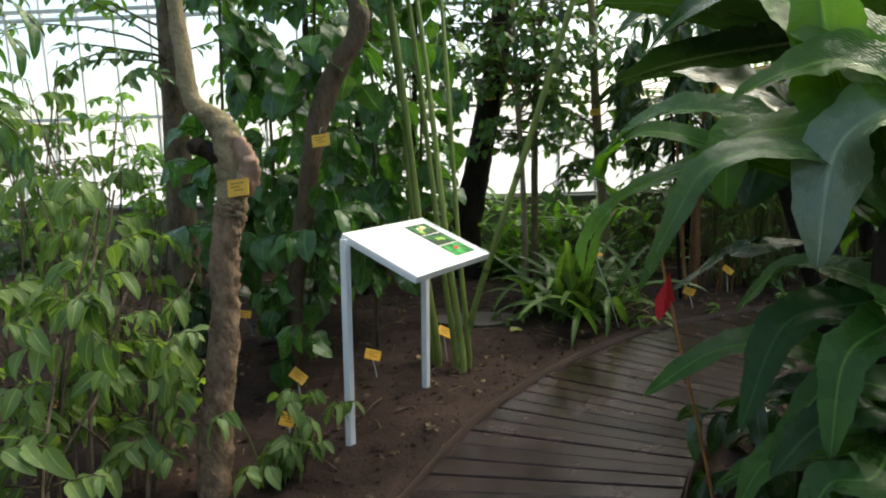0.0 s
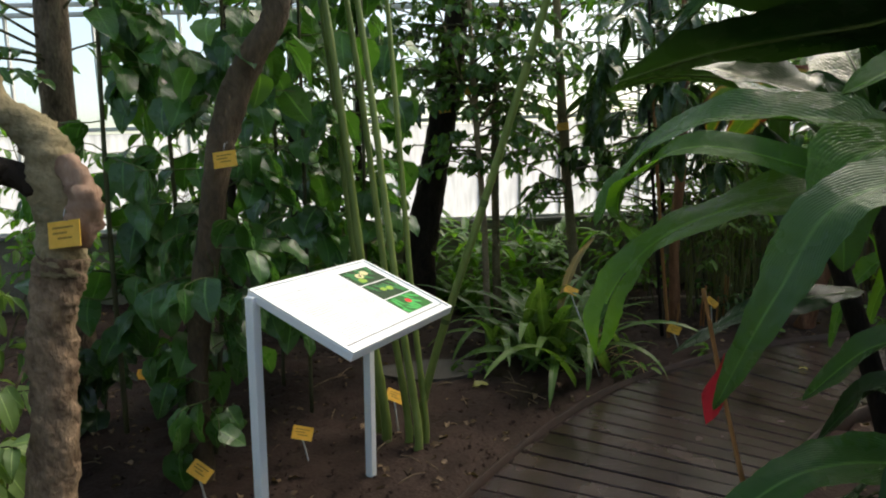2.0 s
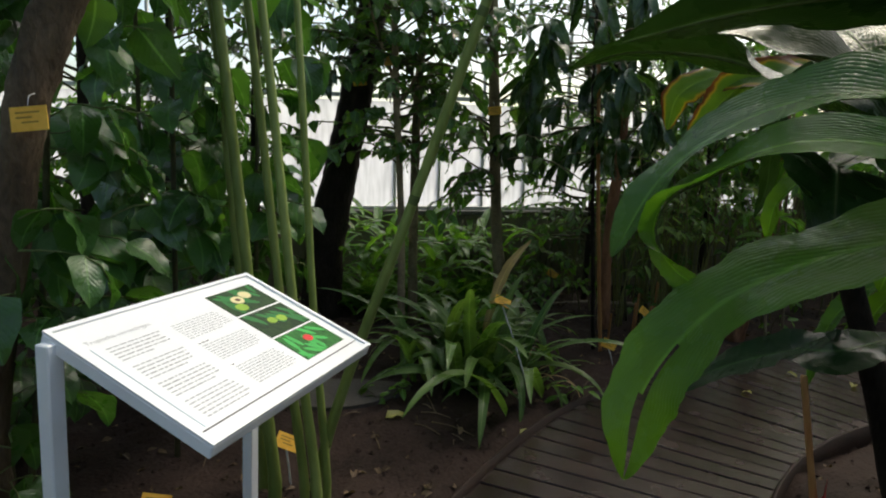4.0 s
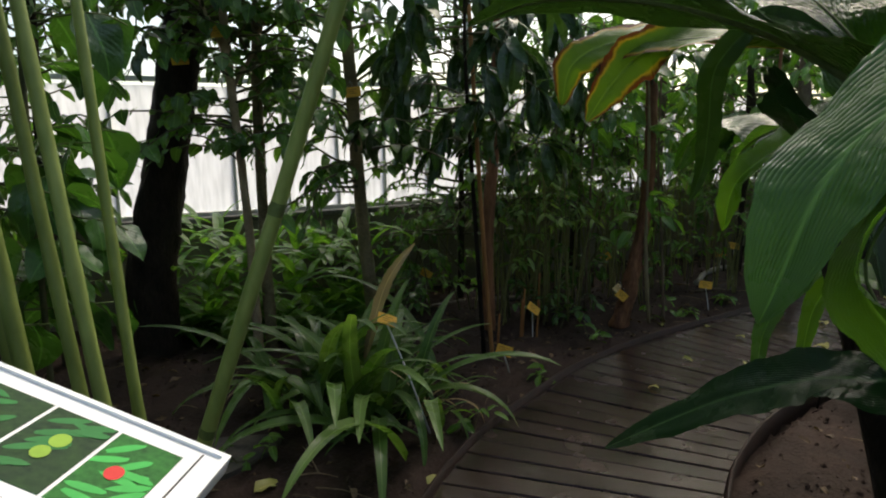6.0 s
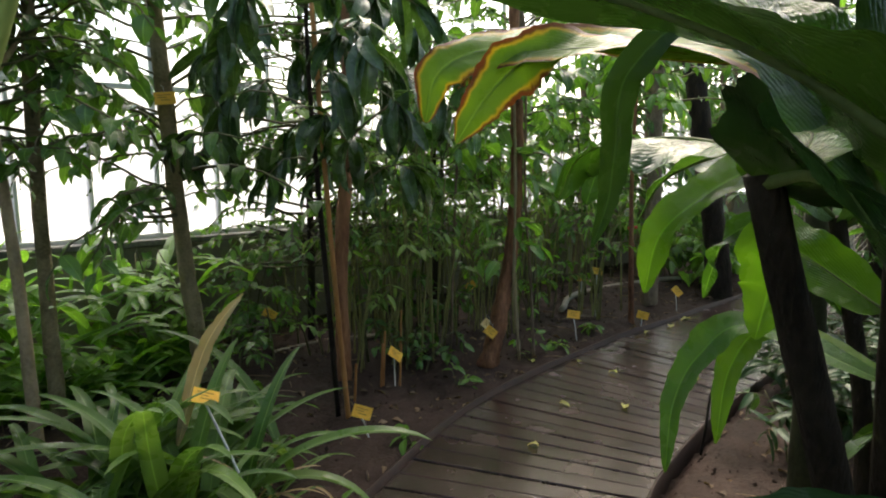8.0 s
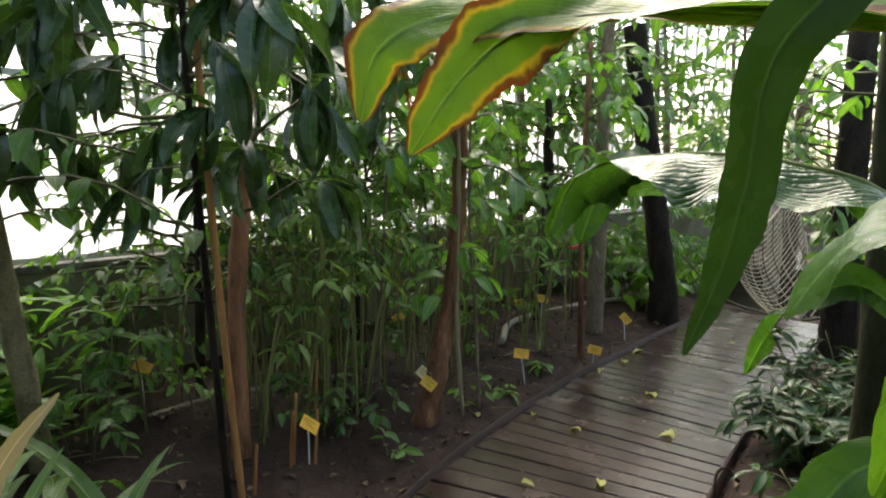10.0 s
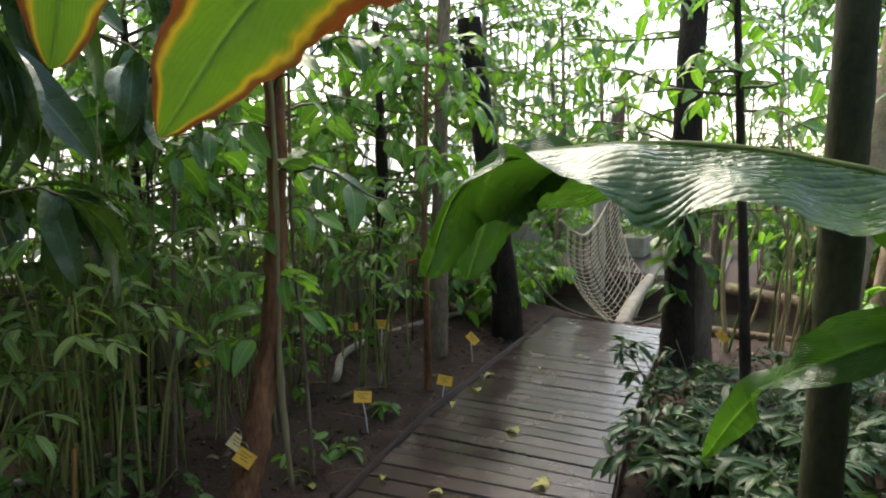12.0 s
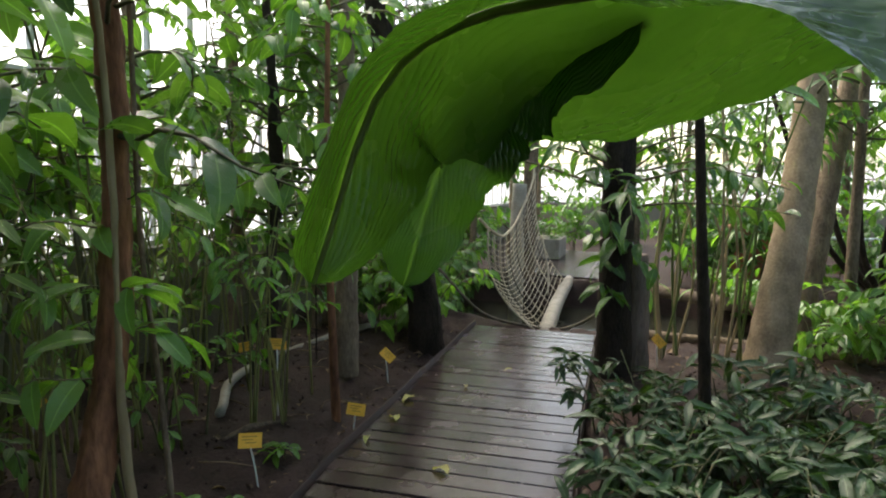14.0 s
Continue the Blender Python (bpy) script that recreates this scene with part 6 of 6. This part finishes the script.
th = thing("wire_hoop", (3.36, 4.1, 0), "bent black wire rod at the boardwalk edge", "rod")
stem("rod", th, BARK_DARK, [(3.36, 4.1, -0.05), (3.4, 4.1, 0.12), (3.46, 4.12, 0.24), (3.52, 4.1, 0.26), (3.56, 4.06, 0.2)], [0.007, 0.006], 6, 18)
dead = tree("withered_spray", "hanging spray of withered orange-brown leaves on a bare stem", (3.35, 6.1))
stem("stem", dead, BARK, [(3.35, 6.1, -0.05), (3.38, 6.08, 1.2), (3.4, 6.0, 2.3)], [0.012, 0.01, 0.006], 6, 16, 0.1, 210)
hang("dry_leaf", SH_CLIMB, [aim((3.4 + rng.uniform(-0.08, 0.08), 5.99 + rng.uniform(-0.06, 0.06), rng.uniform(1.85, 2.15)), (rng.randn() * 0.4, rng.randn() * 0.4, -1), 0, rng.uniform(0.4, 0.7)) for _ in range(22)], leaf_material("withered_leaf", (0.16, 0.06, 0.02), (0.36, 0.17, 0.06), 0.7, 0.25, 5, 0.4), dead)
for i, (x, y, h) in enumerate(((1.75, 1.7, 0.9), (2.1, 2.2, 1.0), (1.6, 1.15, 0.8), (2.5, 2.7, 0.8), (2.9, 2.6, 1.0), (1.75, 2.35, 0.55))):
    shrub("shade_shrub", "dark leafy undergrowth behind the broad-leaved plants", (x, y), 6, h, 0.3, 6, 5, 0.35, L_DARK, [leaf(0.26, 0.08, 8, 2, 0.25, 0.9, 0.03, 0.75, 0.7, q) for q in range(3)], 620 + i, 0.6, (0.6, 1.15), spread=0.15)

# ---------------------------------------------------------------- litter
r = np.random.RandomState(9)
SH_FALL = [leaf(0.09, 0.045, 5, 2, 0.5, 1.2, 0.1, 0.7, 0.7, s) for s in range(4)]
fallen = [mesh("leaf", V, F, L_FALLEN, U) for V, F, U in SH_FALL]
for x, y, a, s in ((1.13, 4.33, 0.4, 1.1), (1.2, 4.37, 2.0, 1.0), (0.44, 4.5, 0.2, 1.5), (4.7, 4.93, 1.0, 1.2), (3.43, 4.61, 0.5, 1.0), (3.87, 5.31, 0.3, 0.7), (4.2, 4.6, 2.0, 1.0), (4.25, 4.66, 4.0, 1.0), (5.2, 5.4, 0.6, 1.2), (5.6, 5.45, 2.6, 1.2), (4.95, 5.45, 3.2, 0.8), (3.7, 5.58, 1.1, 0.9), (6.4, 5.0, 2, 0.7), (3.9, 5.0, 1.5, 0.8), (5.9, 5.2, 0.2, 0.6), (2.7, 4.6, 1.9, 0.7), (3.2, 4.9, 5.0, 0.8)):
    d = np.min(np.hypot(MIDDLE[:, 0] - x, MIDDLE[:, 1] - y))
    z = 0.012 if d < 0.58 else float(ground_z(x, y)) + 0.014
    ob = new("fallen_leaf", fallen[int(s * 10) % 4])
    ob.matrix_basis = pose(x, y, z, 8, -18, math.degrees(a)) @ Matrix.Scale(s, 4)
    tagged(ob, "pale yellow-green fallen leaf lying flat", "leaf", "fallen leaves")
pl = []
for _ in range(3800):
    x, y = r.uniform(-3.5, 7.6), r.uniform(1.2, 7.4)
    d = np.min(np.hypot(MIDDLE[::4, 0] - x, MIDDLE[::4, 1] - y))
    if d < 0.62:
        continue
    pl.append(aim((x, y, float(ground_z(x, y)) + 0.008), (r.randn(), r.randn(), 0.25 * r.rand()), r.uniform(-0.6, 0.6), r.uniform(0.25, 0.9)))
lit = strew("litter", SH_FALL, pl, leaf_material("rotting_leaf", (0.02, 0.012, 0.008), (0.2, 0.135, 0.085), 0.7, 0.1, 5, 0.3), None, "")
tagged(lit, "rotting brown leaves scattered on the soil", "leaf litter", kind="stuff")
cl = []
for _ in range(17000):
    x, y = r.uniform(-3, 7.6), r.uniform(1.5, 7.3)
    d = np.min(np.hypot(MIDDLE[::4, 0] - x, MIDDLE[::4, 1] - y))
    if d < 0.6:
        continue
    s = 0.004 + 0.011 * r.rand() ** 2
    cl.append((x, y, float(ground_z(x, y)) + s * 0.4, s))
ico = np.array([(1, 0, 0), (-1, 0, 0), (0, 1, 0), (0, -1, 0), (0, 0, 0.8), (0, 0, -0.8)], float)
tri = np.array([(0, 2, 4), (2, 1, 4), (1, 3, 4), (3, 0, 4), (2, 0, 5), (1, 2, 5), (3, 1, 5), (0, 3, 5)])
CV = np.vstack([np.array(c[:3]) + c[3] * ico * r.uniform(0.6, 1.5, (6, 1)) for c in cl])
CF = (tri[None] + (np.arange(len(cl)) * 6)[:, None, None]).reshape(-1, 3)
tagged(put("soil_crumbs", mesh("soil_crumbs", CV, CF, SOIL, smooth=False)), "dark soil crumbs and clods", "soil", kind="stuff")
sticks = []
for _ in range(260):
    x, y, a, ln = r.uniform(-2.5, 7), r.uniform(2, 7), r.uniform(0, 6.28), r.uniform(0.05, 0.3)
    if np.min(np.hypot(MIDDLE[::4, 0] - x, MIDDLE[::4, 1] - y)) < 0.75:
        continue
    z = float(ground_z(x, y)) + 0.012
    sticks.append(tube([(x, y, z), (x + ln / 2 * math.cos(a), y + ln / 2 * math.sin(a) + 0.01, z + 0.01), (x + ln * math.cos(a), y + ln * math.sin(a), z)], [0.004, 0.002], 4, 5))
v, f = joined(sticks)
tagged(put("dead_twigs", mesh("dead_twigs", v, f, BARK)), "dead twigs scattered on the soil", "twigs", kind="stuff")
th = thing("stone_slab", (0.15, 4.85, 0), "flat worn dark slab half sunk in the soil", "slab")
bm = bmesh.new()
top = [bm.verts.new((0.2 + 0.42 * math.cos(a) * (1 + 0.12 * math.sin(3 * a)), 4.88 + 0.2 * math.sin(a) * (1 + 0.1 * math.cos(4 * a)), 0.045)) for a in np.linspace(0, 6.28, 22, endpoint=False)]
fc = bm.faces.new(top)
ex = bmesh.ops.extrude_face_region(bm, geom=[fc])
for vtx in [g for g in ex["geom"] if isinstance(g, bmesh.types.BMVert)]:
    vtx.co.z -= 0.12
bmesh.ops.recalc_face_normals(bm, faces=bm.faces[:])
part("slab", bm, surface("worn_slab", (0.04, 0.035, 0.03), (0.12, 0.105, 0.09), 0.7, 6, 50, 0.6), th)

# ---------------------------------------------------------------- boardwalk, plank by plank
walkway = tagged(new("boardwalk"), "curved boardwalk of wet dark brown planks", "boardwalk", kind="structure")
seg = np.concatenate([[0], np.cumsum(np.hypot(*np.diff(MIDDLE, axis=0).T))])


def along(edge, s):
    return np.array([np.interp(s, seg, edge[:, 0]), np.interp(s, seg, edge[:, 1])])


PITCH, GAP = 0.125, 0.009
count = int(seg[-1] / PITCH)
rr = random.Random(5)
for i in range(count):
    a, b = i * PITCH + GAP / 2, (i + 1) * PITCH - GAP / 2
    c = [along(EDGE_L, a), along(EDGE_R, a), along(EDGE_R, b), along(EDGE_L, b)]
    mid = sum(c) / 4
    ca, sa = 0.004, rr.uniform(-0.0025, 0.0025)
    out = [(p[0], p[1], -0.004 + sa) for p in c]
    inn = [(p[0] + (mid[0] - p[0]) * 0.0 + ca * (1 if k in (0, 1) else -1) * (along(MIDDLE, b) - along(MIDDLE, a))[0] / PITCH, p[1] + ca * (1 if k in (0, 1) else -1) * (along(MIDDLE, b) - along(MIDDLE, a))[1] / PITCH, sa) for k, p in enumerate(c)]
    low = [(p[0], p[1], -0.032) for p in c]
    vv = inn + out + low
    ff = [(3, 2, 1, 0), (0, 1, 5, 4), (1, 2, 6, 5), (2, 3, 7, 6), (3, 0, 4, 7), (4, 5, 9, 8), (5, 6, 10, 9), (6, 7, 11, 10), (7, 4, 8, 11), (8, 9, 10, 11)]
    ob = new("plank", mesh("plank", vv, ff, DECK, smooth=False))
    ob.parent = walkway
for edge, off in ((EDGE_L, 0.012), (EDGE_R, -0.012)):
    t2 = np.gradient(edge, axis=0)
    t2 /= np.linalg.norm(t2, axis=1)[:, None]
    nn = np.stack([-t2[:, 1], t2[:, 0]], 1)
    rows = []
    for d, z in ((off, -0.1), (off, 0.03), (off + math.copysign(0.012, off), 0.03), (off + math.copysign(0.012, off), -0.1)):
        q = edge + nn * d
        rows.append(np.column_stack([q, np.full(len(q), z) + (0.004 * np.sin(seg * 5 + d) if z > 0 else 0)]))
    v = np.stack(rows, 1).reshape(-1, 3)
    n = len(edge)
    i, j = np.meshgrid(np.arange(n - 1), np.arange(3), indexing="ij")
    f = np.stack([i * 4 + j, i * 4 + j + 1, (i + 1) * 4 + j + 1, (i + 1) * 4 + j], -1).reshape(-1, 4)
    tagged(put("trim", mesh("trim", v, f, STEEL)), "thin dark rusty edging strip along the boardwalk", "edging", kind="structure")
